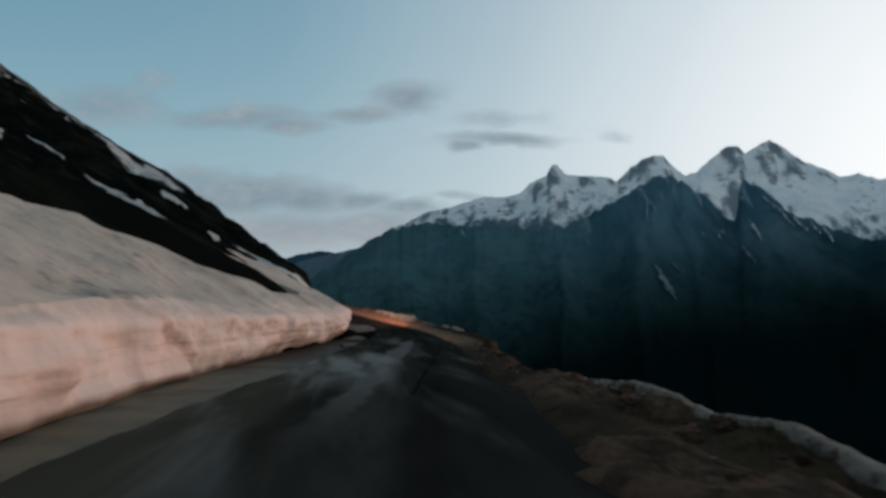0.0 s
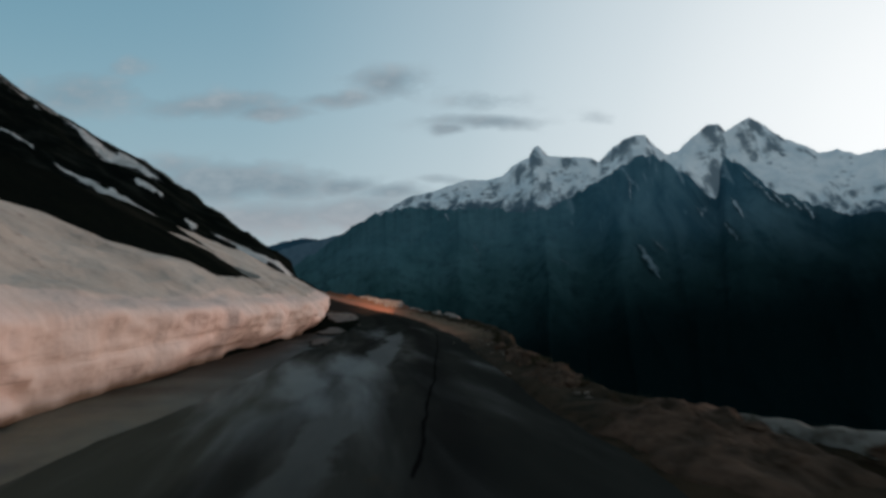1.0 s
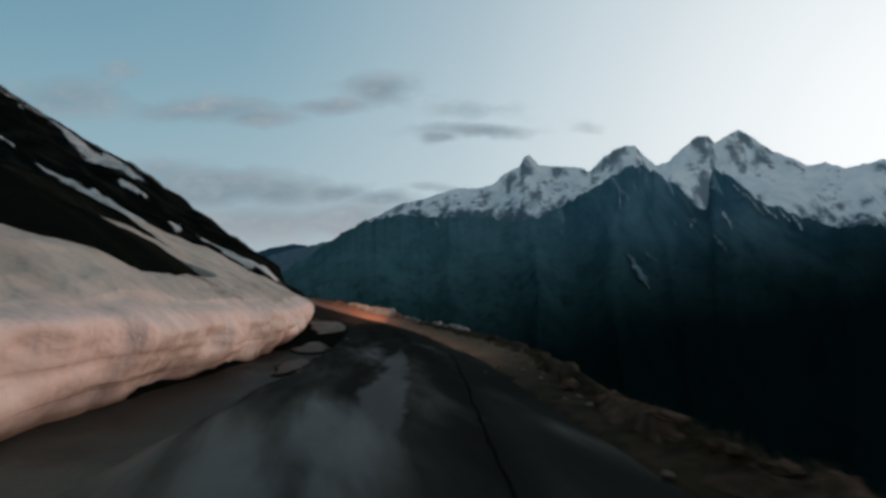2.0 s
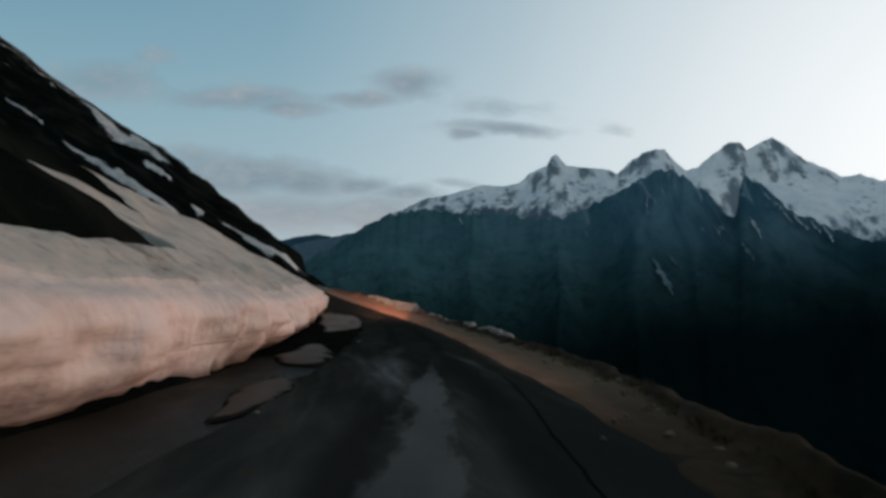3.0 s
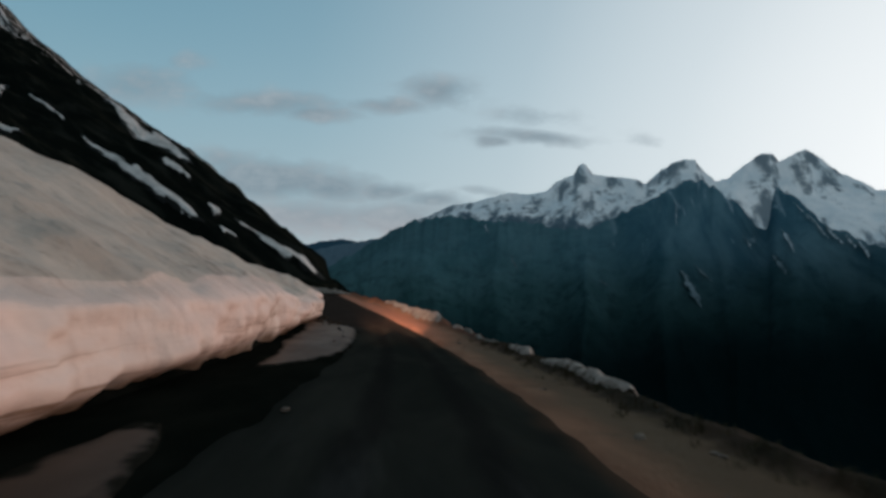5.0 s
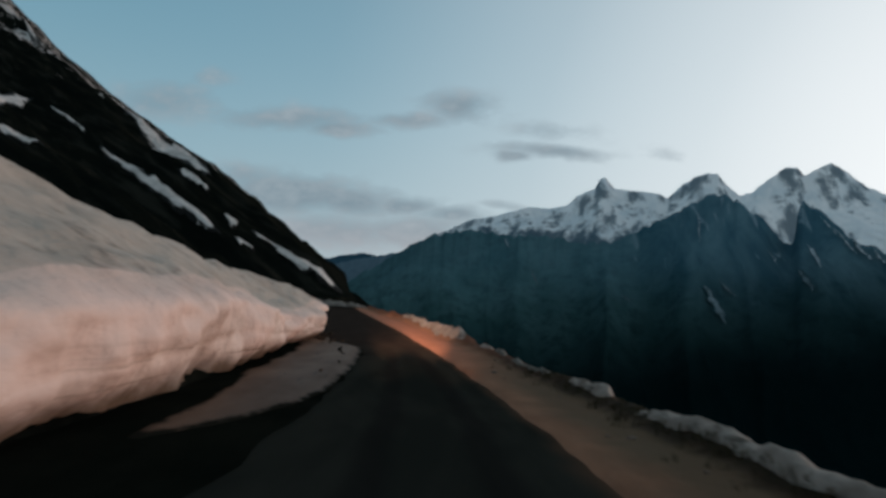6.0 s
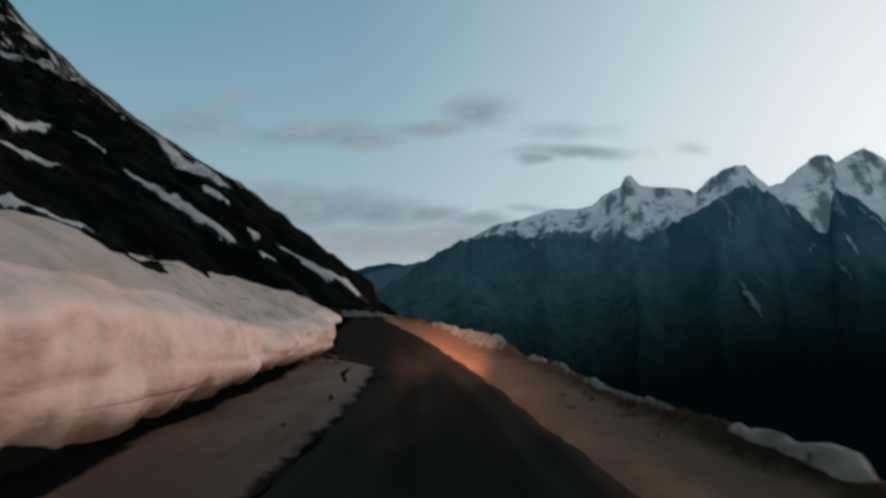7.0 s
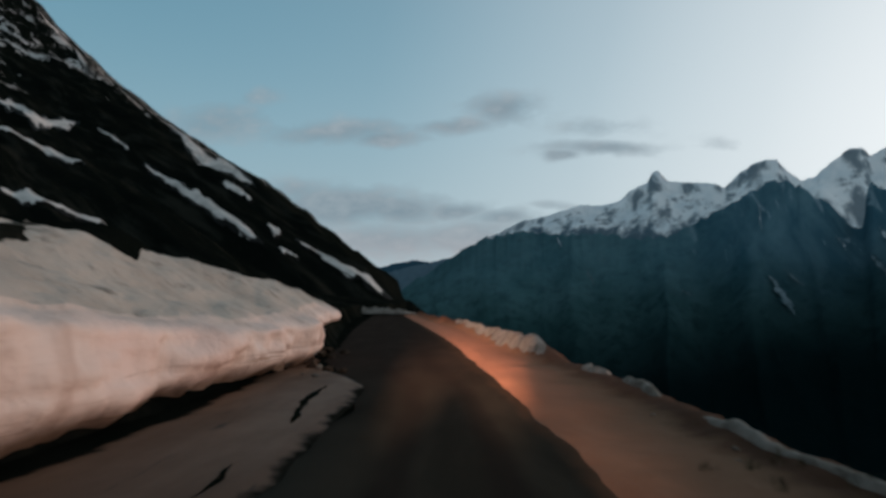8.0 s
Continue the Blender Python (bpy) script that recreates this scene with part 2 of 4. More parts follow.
def mat_asphalt():
    m = Mat("wet_asphalt", 0.6, 0.3)
    grain = m.noise(38, 3, 0.6)
    worn = m.noise(0.5, 7, 0.6, m.scaled(1.6, 0.30, 1, 6), 0.5)
    wet = m.math("ADD", m.math("MULTIPLY", m.noise(0.33, 5, 0.55, m.scaled(2.2, 0.30, 1, 8)), 0.5), m.math("MULTIPLY", m.noise(1.0, 3, 0.5, m.scaled(1.3, 0.16, 1, 9), 0.6), 0.5))
    col = m.mix(m.step(worn, 0.36, 0.68), (0.024, 0.025, 0.023), (0.048, 0.048, 0.042))
    col = m.mix(m.step(m.noise(1.7, 7, 0.7), 0.58, 0.76), col, (0.046, 0.036, 0.025))
    col = m.mix(m.step(m.noise(55, 2, 0.5), 0.70, 0.76), col, (0.08, 0.076, 0.072))
    along = m.xyz()[1]
    dry_side = m.math("MULTIPLY", m.step(m.attr("across"), 0.55, 0.72), m.step(along, 30, 22))
    col = m.mix(m.math("MULTIPLY", dry_side, 0.75), col, m.mix(worn, (0.011, 0.0122, 0.0112), (0.024, 0.025, 0.022)))
    col = m.mix(m.math("MULTIPLY", m.step(along, 24, 31), 0.60), col, (0.0088, 0.0114, 0.0092))
    across = m.attr("across")
    col = m.mix(m.math("MULTIPLY", m.step(along, 24, 14), m.step(across, 0.50, 0.15)), col, m.mix(worn, (0.034, 0.035, 0.028), (0.066, 0.064, 0.050)))
    track = m.step(m.math("ABSOLUTE", m.math("SUBTRACT", m.math("ABSOLUTE", m.math("SUBTRACT", across, 0.52)), 0.17)), 0.09, 0.02)
    col = m.mix(m.math("MULTIPLY", track, 0.55), col, (0.010, 0.010, 0.010))
    # warm beam light on the far road is put into the asphalt colour
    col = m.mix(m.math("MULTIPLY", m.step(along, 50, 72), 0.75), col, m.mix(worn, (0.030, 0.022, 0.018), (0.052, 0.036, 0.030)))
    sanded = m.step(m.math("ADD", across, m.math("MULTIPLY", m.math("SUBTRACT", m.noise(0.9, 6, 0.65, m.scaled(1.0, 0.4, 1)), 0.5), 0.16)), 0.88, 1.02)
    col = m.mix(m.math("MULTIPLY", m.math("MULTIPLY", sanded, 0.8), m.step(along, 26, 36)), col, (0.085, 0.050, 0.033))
    film = m.math("MULTIPLY", m.math("MULTIPLY", m.step(along, 25, 18), m.step(along, 9, 16)), m.step(across, 0.72, 0.42))
    soak = m.step(m.math("ADD", wet, m.math("ADD", m.math("MULTIPLY", track, 0.02), m.math("MULTIPLY", film, 0.16))), 0.50, 0.73)
    # one wheel line still runs with water
    line = m.math("ADD", m.math("ABSOLUTE", m.math("ADD", m.xyz()[0], 1.45)), m.math("MULTIPLY", m.math("SUBTRACT", m.noise(0.8, 6, 0.66, m.scaled(1.2, 0.40, 1)), 0.5), 1.3))
    wide = m.math("ADD", 0.12, m.math("MULTIPLY", m.step(along, 31, 25), 0.18))
    line = m.math("MULTIPLY", m.step(m.math("SUBTRACT", line, wide), 0.08, -0.08), m.math("MULTIPLY", m.step(along, 6, 13), m.step(along, 33, 28)))
    soak = m.math("MAXIMUM", soak, m.math("MULTIPLY", line, 0.62))
    soak = m.math("MULTIPLY", soak, m.math("SUBTRACT", 1.0, m.step(m.xyz()[1], 31, 38)))
    rough = m.math("SUBTRACT", 0.88, m.math("MULTIPLY", soak, 0.40))
    m.put(m.math("MULTIPLY", soak, m.math("SUBTRACT", 0.165, m.math("MULTIPLY", dry_side, 0.11))), m.p.inputs["Specular IOR Level"])
    h = m.math("ADD", m.math("MULTIPLY", grain, m.math("SUBTRACT", 1.0, m.math("MULTIPLY", soak, 0.85))), m.math("MULTIPLY", m.noise(1.2, 5), 1.5))
    m.bump(h, 0.008, 0.8)
    return m.done(col, rough)


def mat_dirt():
    m = Mat("verge_dirt", 0.95, 0.04)
    y = m.xyz()[1]
    lump = m.noise(1.3, 8, 0.65)
    col = m.mix(m.step(lump, 0.34, 0.68), (0.105, 0.076, 0.056), (0.050, 0.036, 0.027))
    col = m.mix(m.step(m.noise(9, 5, 0.7), 0.56, 0.74), col, (0.16, 0.125, 0.10))
    # sandy band; warmth of the car's beams is put into its colour too
    sand = m.mix(m.step(m.noise(0.7, 6, 0.6, m.scaled(1.6, 0.5, 1, 8)), 0.3, 0.7), (0.280, 0.150, 0.094), (0.185, 0.098, 0.062))
    limit = m.math("ADD", 0.40, m.math("MULTIPLY", m.step(y, 60, 74), 0.19))
    band = m.step(m.math("SUBTRACT", limit, m.math("ADD", m.attr("across"), m.math("MULTIPLY", m.math("SUBTRACT", m.noise(0.8, 6, 0.65), 0.5), 0.45))), -0.14, 0.20)
    band = m.math("MULTIPLY", band, m.step(y, 23, 30))
    olive = m.math("MULTIPLY", m.step(y, 23, 31), m.step(m.math("ADD", m.attr("across"), m.math("MULTIPLY", m.math("SUBTRACT", m.noise(1.1, 6, 0.65), 0.5), 0.3)), 0.80, 0.66))
    # dark outer edge: scrub tone, plus the shaded ditch put into the colour
    col = m.mix(0.86, col, m.mix(olive, (0.0115, 0.0115, 0.0072), (0.122, 0.088, 0.057)))
    col = m.mix(band, col, sand)
    # darker dirt along the first stretch of the verge
    start_dark = m.step(m.math("ADD", y, m.math("MULTIPLY", m.noise(0.3, 5), 8)), 33.5, 29.5)
    col = m.mix(m.math("MULTIPLY", start_dark, 0.72), col, m.mix(m.step(m.math("ADD", m.math("MULTIPLY", m.noise(0.55, 7, 0.68), 0.5), m.math("MULTIPLY", m.noise(2.4, 7, 0.7), 0.5)), 0.42, 0.56), (0.009, 0.009, 0.0052), m.mix(lump, (0.056, 0.036, 0.021), (0.028, 0.022, 0.012))))
    # reddish far earth, with the orange headlamp glow put into its colour
    beam_red = m.math("MULTIPLY", m.step(m.math("ADD", y, m.math("MULTIPLY", m.noise(0.2, 4), 16)), 54, 78), 0.88)
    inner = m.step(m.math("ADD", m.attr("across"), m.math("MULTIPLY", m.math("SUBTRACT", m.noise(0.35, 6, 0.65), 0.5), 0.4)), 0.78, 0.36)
    beam_red = m.math("MULTIPLY", beam_red, m.math("ADD", 0.28, m.math("MULTIPLY", inner, 0.72)))
    col = m.mix(beam_red, col, m.mix(lump, (0.46, 0.20, 0.125), (0.34, 0.145, 0.09)))
    rust = m.step(m.noise(0.45, 5, 0.6, m.scaled(1, 0.5, 1)), 0.50, 0.66)
    col = m.mix(m.math("MULTIPLY", rust, 0.16), col, (0.125, 0.062, 0.038))
    m.bump(m.math("ADD", m.noise(5, 8, 0.7), m.math("MULTIPLY", m.noise(22, 4, 0.6), 0.4)), 0.06, 0.9)
    return m.done(col)


def mat_earth():
    m = Mat("red_earth", 0.95, 0.05)
    n = m.noise(2.4, 8, 0.68)
    col = m.mix(m.step(n, 0.32, 0.68), (0.118, 0.077, 0.055), (0.034, 0.026, 0.018))
    m.bump(m.noise(7, 8, 0.7), 0.07, 1.0)
    return m.done(col)


def mat_tar():
    m = Mat("tar", 1.0, 0.0)
    return m.done(m.mix(m.noise(6, 4), (0.004, 0.004, 0.004), (0.009, 0.009, 0.009)))


def mat_mud():
    m = Mat("wet_mud", 0.7, 0.22)
    n = m.noise(0.9, 7, 0.65, m.scaled(1.4, 0.5, 1, 8))
    col = m.mix(m.step(n, 0.35, 0.7), (0.012, 0.0125, 0.0105), (0.036, 0.035, 0.029))
    early = m.step(m.xyz()[1], 21.5, 15)
    col = m.mix(m.math("MULTIPLY", early, m.step(m.noise(0.5, 6, 0.6), 0.28, 0.62)), col, (0.088, 0.094, 0.080))
    col = m.mix(m.math("MULTIPLY", m.step(m.xyz()[1], 18, 12), m.step(m.noise(0.8, 6, 0.6), 0.3, 0.6)), col, (0.135, 0.122, 0.088))
    # shade below the overhanging bank is put into the mud colour beyond here
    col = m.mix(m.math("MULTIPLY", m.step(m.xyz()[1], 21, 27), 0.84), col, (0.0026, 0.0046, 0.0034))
    m.bump(m.noise(6, 7, 0.7), 0.04, 0.9)
    m.put(m.math("MULTIPLY", m.step(m.xyz()[1], 33, 27), 0.09), m.p.inputs["Specular IOR Level"])
    return m.done(col, m.math("ADD", 0.35, m.math("MULTIPLY", n, 0.5)))


def mat_silt():
    m = Mat("wet_silt", 0.5, 0.06)
    n = m.noise(0.7, 6, 0.6, m.scaled(1.4, 0.35, 1, 8))
    col = m.mix(m.step(n, 0.3, 0.7), (0.145, 0.086, 0.057), (0.092, 0.055, 0.037))
    col = m.mix(m.step(m.noise(0.9, 6, 0.65, m.scaled(3.2, 0.28, 1, 9)), 0.62, 0.70), col, (0.030, 0.024, 0.020))
    col = m.mix(m.math("MULTIPLY", m.step(m.xyz()[1], 41, 36), 0.70), col, (0.050, 0.036, 0.028))
    rim = m.step(m.math("ADD", m.attr("core"), m.math("MULTIPLY", m.math("SUBTRACT", m.noise(1.6, 6, 0.66), 0.5), 1.5)), 0.42, 0.06)
    col = m.mix(m.math("MULTIPLY", m.step(m.xyz()[1], 60, 48), 0.38), col, (0.040, 0.028, 0.021))
    col = m.mix(rim, col, (0.012, 0.0122, 0.0098))
    m.put(m.math("MULTIPLY", m.math("SUBTRACT", 1.0, rim), 0.03), m.p.inputs["Specular IOR Level"])
    m.bump(m.noise(2.5, 4, 0.5), 0.006, 0.6)
    return m.done(col, m.math("ADD", 0.35, m.math("MULTIPLY", n, 0.4)))


def mat_forest():
    m = Mat("conifer_slope", 1.0, 0.0)
    x, y, z = m.xyz()
    n, f = m.noise(0.005, 8, 0.65), m.noise(0.022, 7, 0.72)
    # spurs and gullies run straight down the flank
    gully = m.noise(1.0, 6, 0.6, m.scaled(0.0062, 0.0024, 0.0024, -9), 0.9)
    rill = m.noise(1.0, 6, 0.65, m.scaled(0.021, 0.0042, 0.0042, -3), 0.7)
    east = m.step(x, 250, 900)
    # distance haze is put into these lighter teal and blue tones
    col = m.mix(m.step(n, 0.34, 0.66), (0.041, 0.108, 0.115), (0.078, 0.170, 0.180))
    col = m.mix(m.math("MULTIPLY", m.step(f, 0.46, 0.66), 0.8), col, (0.026, 0.068, 0.074))
    col = m.mix(m.step(m.noise(0.011, 8, 0.72), 0.58, 0.74), col, (0.105, 0.200, 0.205))
    rock = m.mix(m.step(gully, 0.34, 0.66), (0.038, 0.108, 0.154), (0.104, 0.200, 0.250))
    col = m.mix(m.math("MULTIPLY", m.math("ADD", 0.45, m.math("MULTIPLY", east, 0.45)), m.step(m.math("ADD", z, m.math("MULTIPLY", n, 300)), 120, 420)), col, rock)
    # valley shade is put into the forest colour, darker downhill and to the east
    valley_shade = m.math("ADD", m.math("ADD", z, m.math("MULTIPLY", m.noise(0.004, 5, 0.55), 110)), m.math("MULTIPLY", gully, 50))
    valley_shade = m.math("ADD", valley_shade, m.math("MULTIPLY", x, -0.19))
    col = m.mix(m.step(valley_shade, 330, -200), col, (0.0022, 0.0085, 0.0095))
    # thin snow left in the upper gullies
    held = m.math("ADD", rill, m.math("MULTIPLY", m.math("SUBTRACT", z, 330), 0.00045))
    held = m.math("MULTIPLY", m.step(held, 0.605, 0.68), m.step(x, 350, 800))
    col = m.mix(m.math("MULTIPLY", held, 0.6), col, (0.28, 0.38, 0.44))
    m.bump(m.math("ADD", gully, m.noise(0.03, 7, 0.7)), 14.0, 0.7)
    return m.done(col)


def mat_crest():
    m = Mat("snowy_rock", 0.95, 0.0)
    z = m.xyz()[2]
    steep = m.up()
    n = m.noise(0.010, 9, 0.68, m.scaled(1.0, 1.0, 0.45))
    line = m.math("ADD", m.math("MULTIPLY", m.math("SUBTRACT", n, 0.5), 620), z)
    snow = m.step(m.math("ADD", line, m.math("MULTIPLY", m.step(m.xyz()[0], 700, 1900), 170)), 430, 560)
    ribs = m.math("ADD", m.math("MULTIPLY", m.noise(0.0085, 9, 0.66, m.scaled(1.0, 1.0, 0.45), 0.5), 0.5), m.math("MULTIPLY", m.noise(1.0, 7, 0.62, m.scaled(0.012, 0.0045, 0.0045, 6), 0.6), 0.5))
    bare = m.step(m.math("ADD", m.math("MULTIPLY", steep, 0.40), m.math("SUBTRACT", ribs, m.math("MULTIPLY", m.step(m.xyz()[0], 1000, 200), 0.03))), 0.775, 0.66)
    snow = m.math("MULTIPLY", snow, m.math("SUBTRACT", 1.0, m.math("MULTIPLY", bare, 0.85)))
    # distance haze is put into the blue rock, blue shade into the snow
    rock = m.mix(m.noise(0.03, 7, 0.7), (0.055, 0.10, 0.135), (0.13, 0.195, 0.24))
    m.bump(m.noise(0.025, 9, 0.7), 20.0, 0.40)
    return m.done(m.mix(snow, rock, m.mix(m.step(m.noise(0.006, 7, 0.65), 0.35, 0.7), (0.92, 0.945, 0.96), (0.68, 0.765, 0.815))))


def mat_ridge():
    m = Mat("far_ridge", 1.0, 0.05)
    # the far valley's haze is put into this blue
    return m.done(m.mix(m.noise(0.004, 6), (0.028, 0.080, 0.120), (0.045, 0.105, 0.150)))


def mat_stone():
    m = Mat("road_stone", 0.85, 0.3)
    info = m.t.nodes.new("ShaderNodeObjectInfo")
    c = m.mix(info.outputs["Random"], (0.07, 0.060, 0.050), (0.17, 0.145, 0.12))
    m.bump(m.noise(12, 6, 0.7), 0.03, 0.8)
    return m.done(m.mix(m.step(m.noise(4, 6), 0.4, 0.7), c, (0.12, 0.085, 0.065)))


def mat_scree(name, pale, dark):
    m = Mat(name, 1.0, 0.1)
    col = m.mix(m.step(m.noise(0.05, 6, 0.7), 0.36, 0.62), pale, dark)
    rim = m.step(m.math("ADD", m.attr("core"), m.math("MULTIPLY", m.math("SUBTRACT", m.noise(0.035, 6, 0.7), 0.5), 1.3)), 0.46, 0.14)
    return m.done(m.mix(rim, col, (0.022, 0.060, 0.072)))


SNOW, PATCH, SLOPE, GRIMY, HILL, ASPHALT, DIRT = mat_snow(), mat_patch_snow(), mat_slope_snow(), mat_grimy(), mat_hill(), mat_asphalt(), mat_dirt()
EARTH, TAR = mat_earth(), mat_tar()
MUD, SILT, FOREST, CREST, RIDGE, STONE, SCREE = mat_mud(), mat_silt(), mat_forest(), mat_crest(), mat_ridge(), mat_stone(), mat_scree("pale_scree", (0.17, 0.225, 0.255), (0.06, 0.095, 0.11))
GULLY_SNOW = mat_scree("gully_snow", (0.52, 0.60, 0.65), (0.17, 0.23, 0.27))

# ---- noise for the shapes ----


def lattice(ix, iy, seed):
    h = (ix.astype(np.int64) * 374761393 + iy.astype(np.int64) * 668265263 + seed * 1274126177) & 0xFFFFFFFF
    h = ((h ^ (h >> 13)) * 1274126177) & 0xFFFFFFFF
    return ((h ^ (h >> 16)) & 0xFFFF) / 65535.0


def vnoise(x, y, seed=0):
    x, y = np.broadcast_arrays(np.asarray(x, float), np.asarray(y, float))
    ix, iy = np.floor(x), np.floor(y)
    fx, fy = x - ix, y - iy
    fx, fy = fx * fx * fx * (fx * (fx * 6 - 15) + 10), fy * fy * fy * (fy * (fy * 6 - 15) + 10)
    a, b = lattice(ix, iy, seed), lattice(ix + 1, iy, seed)
    c, d = lattice(ix, iy + 1, seed), lattice(ix + 1, iy + 1, seed)
    return (a + (b - a) * fx) * (1 - fy) + (c + (d - c) * fx) * fy - 0.5


def fbm(x, y, octaves=5, gain=0.5, seed=0):
    total, amp = 0.0, 1.0
    for o in range(octaves):
        total = total + amp * vnoise(x * 2.0 ** o + 17.3 * o, y * 2.0 ** o - 9.1 * o, seed + o)
        amp *= gain
    return total


def ridged(x, y, octaves=5, gain=0.5, seed=0):
    total, amp = 0.0, 1.0
    for o in range(octaves):
        total = total + amp * (0.5 - 2 * np.sqrt(vnoise(x * 2.0 ** o + 5.7 * o, y * 2.0 ** o + 3.3 * o, seed + o) ** 2 + 0.0025))
        amp *= gain
    return total


def smooth(v, lo, hi):
    t = np.clip((np.asarray(v, float) - lo) / (hi - lo), 0, 1)
    return t * t * (3 - 2 * t)


# ---- plan: every line of the road is x as a function of y ----
def curve(ys, xs):
    ys, xs = np.array(ys, float), np.array(xs, float)
    slopes = np.gradient(xs, ys)

    def f(y):
        y = np.asarray(y, float)
        k = np.clip(np.searchsorted(ys, y) - 1, 0, len(ys) - 2)
        h = ys[k + 1] - ys[k]
        t = (y - ys[k]) / h
        inside = ((2 * t ** 3 - 3 * t ** 2 + 1) * xs[k] + (t ** 3 - 2 * t ** 2 + t) * h * slopes[k]
                  + (-2 * t ** 3 + 3 * t ** 2) * xs[k + 1] + (t ** 3 - t ** 2) * h * slopes[k + 1])
        return np.where(y < ys[0], xs[0] + (y - ys[0]) * slopes[0], np.where(y > ys[-1], xs[-1] + (y - ys[-1]) * slopes[-1], inside))
    return f


wall_x = curve([-60, -20, 7, 13, 20, 28, 35, 42, 49, 56, 63, 69, 76, 90, 130, 165, 172, 200, 400], [3, -1.8, -4.55, -5.15, -5.2, -4.95, -5.45, -6.15, -7.1, -8.2, -9.3, -10.2, -11.5, -15.5, -26, -33, -33, -35, -73])
left_x = curve([-60, -20, 0, 20, 34, 48, 55, 62, 66, 70, 80, 120, 170], [5, 0, -3.3, -3.6, -3.7, -4.7, -5.5, -6.7, -8.4, -10.0, -12.6, -22.5, -33])
edge_x = curve([-60, -20, 0, 10, 20, 26, 31, 36, 41, 49, 55, 63, 90, 130, 170], [9, 3.6, 1.5, 1.35, 1.1, 0.75, 0.33, -0.2, -0.68, -1.7, -2.6, -3.9, -8.5, -17, -27])
outer_x = curve([-60, -20, 0, 8, 12, 13.0, 13.8, 15, 16.5, 22, 25, 28, 33, 37, 41, 46, 50, 55, 61, 68, 84, 120, 165, 220, 400], [13, 6.5, 3.45, 3.2, 2.85, 2.55, 1.9, 1.5, 1.35, 1.35, 1.6, 1.9, 1.7, 1.3, 0.95, 0.38, -0.05, -0.7, -1.15, -1.95, -4.2, -10.5, -22.5, -34, -68])


def grade(y):
    return np.where(y > 70, 0.00021 * np.clip(y - 70, 0, 110) ** 2, 0) + np.clip(y - 180, 0, None) * 0.03


def hill_rise(u):
    """Height of the bare slope u metres left of the foot of the bank, before the spur rises behind it."""
    return np.interp(u, [0, 0.35, 1.2, 3, 10, 18, 60, 200, 1200], [-0.05, 0.15, 1.72, 2.86, 6.5, 7.6, 9.2, 16, 60])


# depth of the snow bank behind its face, and height of its lip
depth = curve([-60, 0, 8, 14, 18, 19.5, 21, 22.3, 24, 26, 28.5, 30, 31.2, 31.8, 32.25, 32.8, 33.6, 35.3, 36.4, 37.4, 38.6, 40, 41.6, 43, 44.2, 45.4, 46.5, 47.6, 48.6, 50, 52, 55, 58, 60.5, 62.5, 64.5, 67, 70, 73, 80],
              [9.5, 8.8, 8.0, 7.3, 6.5, 5.6, 4.9, 3.9, 2.5, 1.6, 1.3, 1.3, 1.45, 1.85, 2.7, 4.2, 5.6, 6.1, 5.2, 4.7, 5.4, 7.0, 8.7, 9.8, 8.3, 6.4, 4.8, 3.6, 2.7, 2.3, 2.3, 2.6, 3.0, 3.6, 3.7, 4.0, 3.1, 2.2, 1.6, 1.4])
lip_z = curve([-60, 0, 12, 24, 36, 42, 46, 50, 54, 58, 64, 70, 74, 78], [1.5, 1.45, 1.5, 1.5, 1.45, 1.5, 1.75, 1.85, 1.6, 1.38, 1.36, 1.68, 1.95, 2.1])
BANK_END = 75.5


# the spur above the far bend: a face that looks back down the road, under its ridge line
RIDGE_AZ = [-120, -90, -60, -44, -40, -36, -32, -28, -26, -24, -22.3, -20, -18, -16, -14, -12, -10, -8, -6, 0]
RIDGE_EL = [36, 34, 31, 25.3, 22.0, 18.8, 16.0, 13.7, 12.6, 11.6, 10.7, 9.2, 7.75, 6.3, 4.95, 3.5, 2.15, 0.9, -0.8, -7]
RIDGE_R = [1000, 1100, 1350, 1800, 1850, 1900, 1950, 1950, 1900, 1850, 1800, 1650, 1500, 1350, 1200, 1000, 800, 620, 500, 400]


def spur(x, y):
    """Height of the spur: an even face below, leaning back towards a far ridge line."""
    az, s = np.degrees(np.arctan2(x, y)), np.hypot(x, y)
    az = np.where(az > 120, -120, az)
    face = 73 - 0.33 * (x + 188) + 0.186 * (y - 340) + 0.00009 * np.clip(s - 250, 0, None) ** 2
    along, across = 0.80 * x - 0.60 * y, 0.60 * x + 0.80 * y
    ribs = fbm(across * 0.03, along * 0.007, 5, 0.55, seed=7) * 9 + ridged(across * 0.09, along * 0.02, 4, 0.5, seed=12) * 1.8
    ridge = np.interp(az, RIDGE_AZ, RIDGE_R)
    sky_line = np.interp(az, RIDGE_AZ, RIDGE_EL) + 0.22 * fbm(az * 0.9, 0 * az, 5, 0.6, seed=13) * smooth(-az, 7, 14)
    back = np.clip(1 - s / ridge, 0, 1)
    cone = EYE + s * np.tan(np.radians(sky_line - 0.55 * back)) - 0.25 * np.clip(s - ridge, 0, None) - grade(y)
    cone = cone + 0.35 * ribs * smooth(back, 0.05, 0.5)
    return np.minimum(face + ribs, cone)


def axis(parts):
    return np.unique(np.concatenate([np.linspace(a, b, n) for a, b, n in parts]))


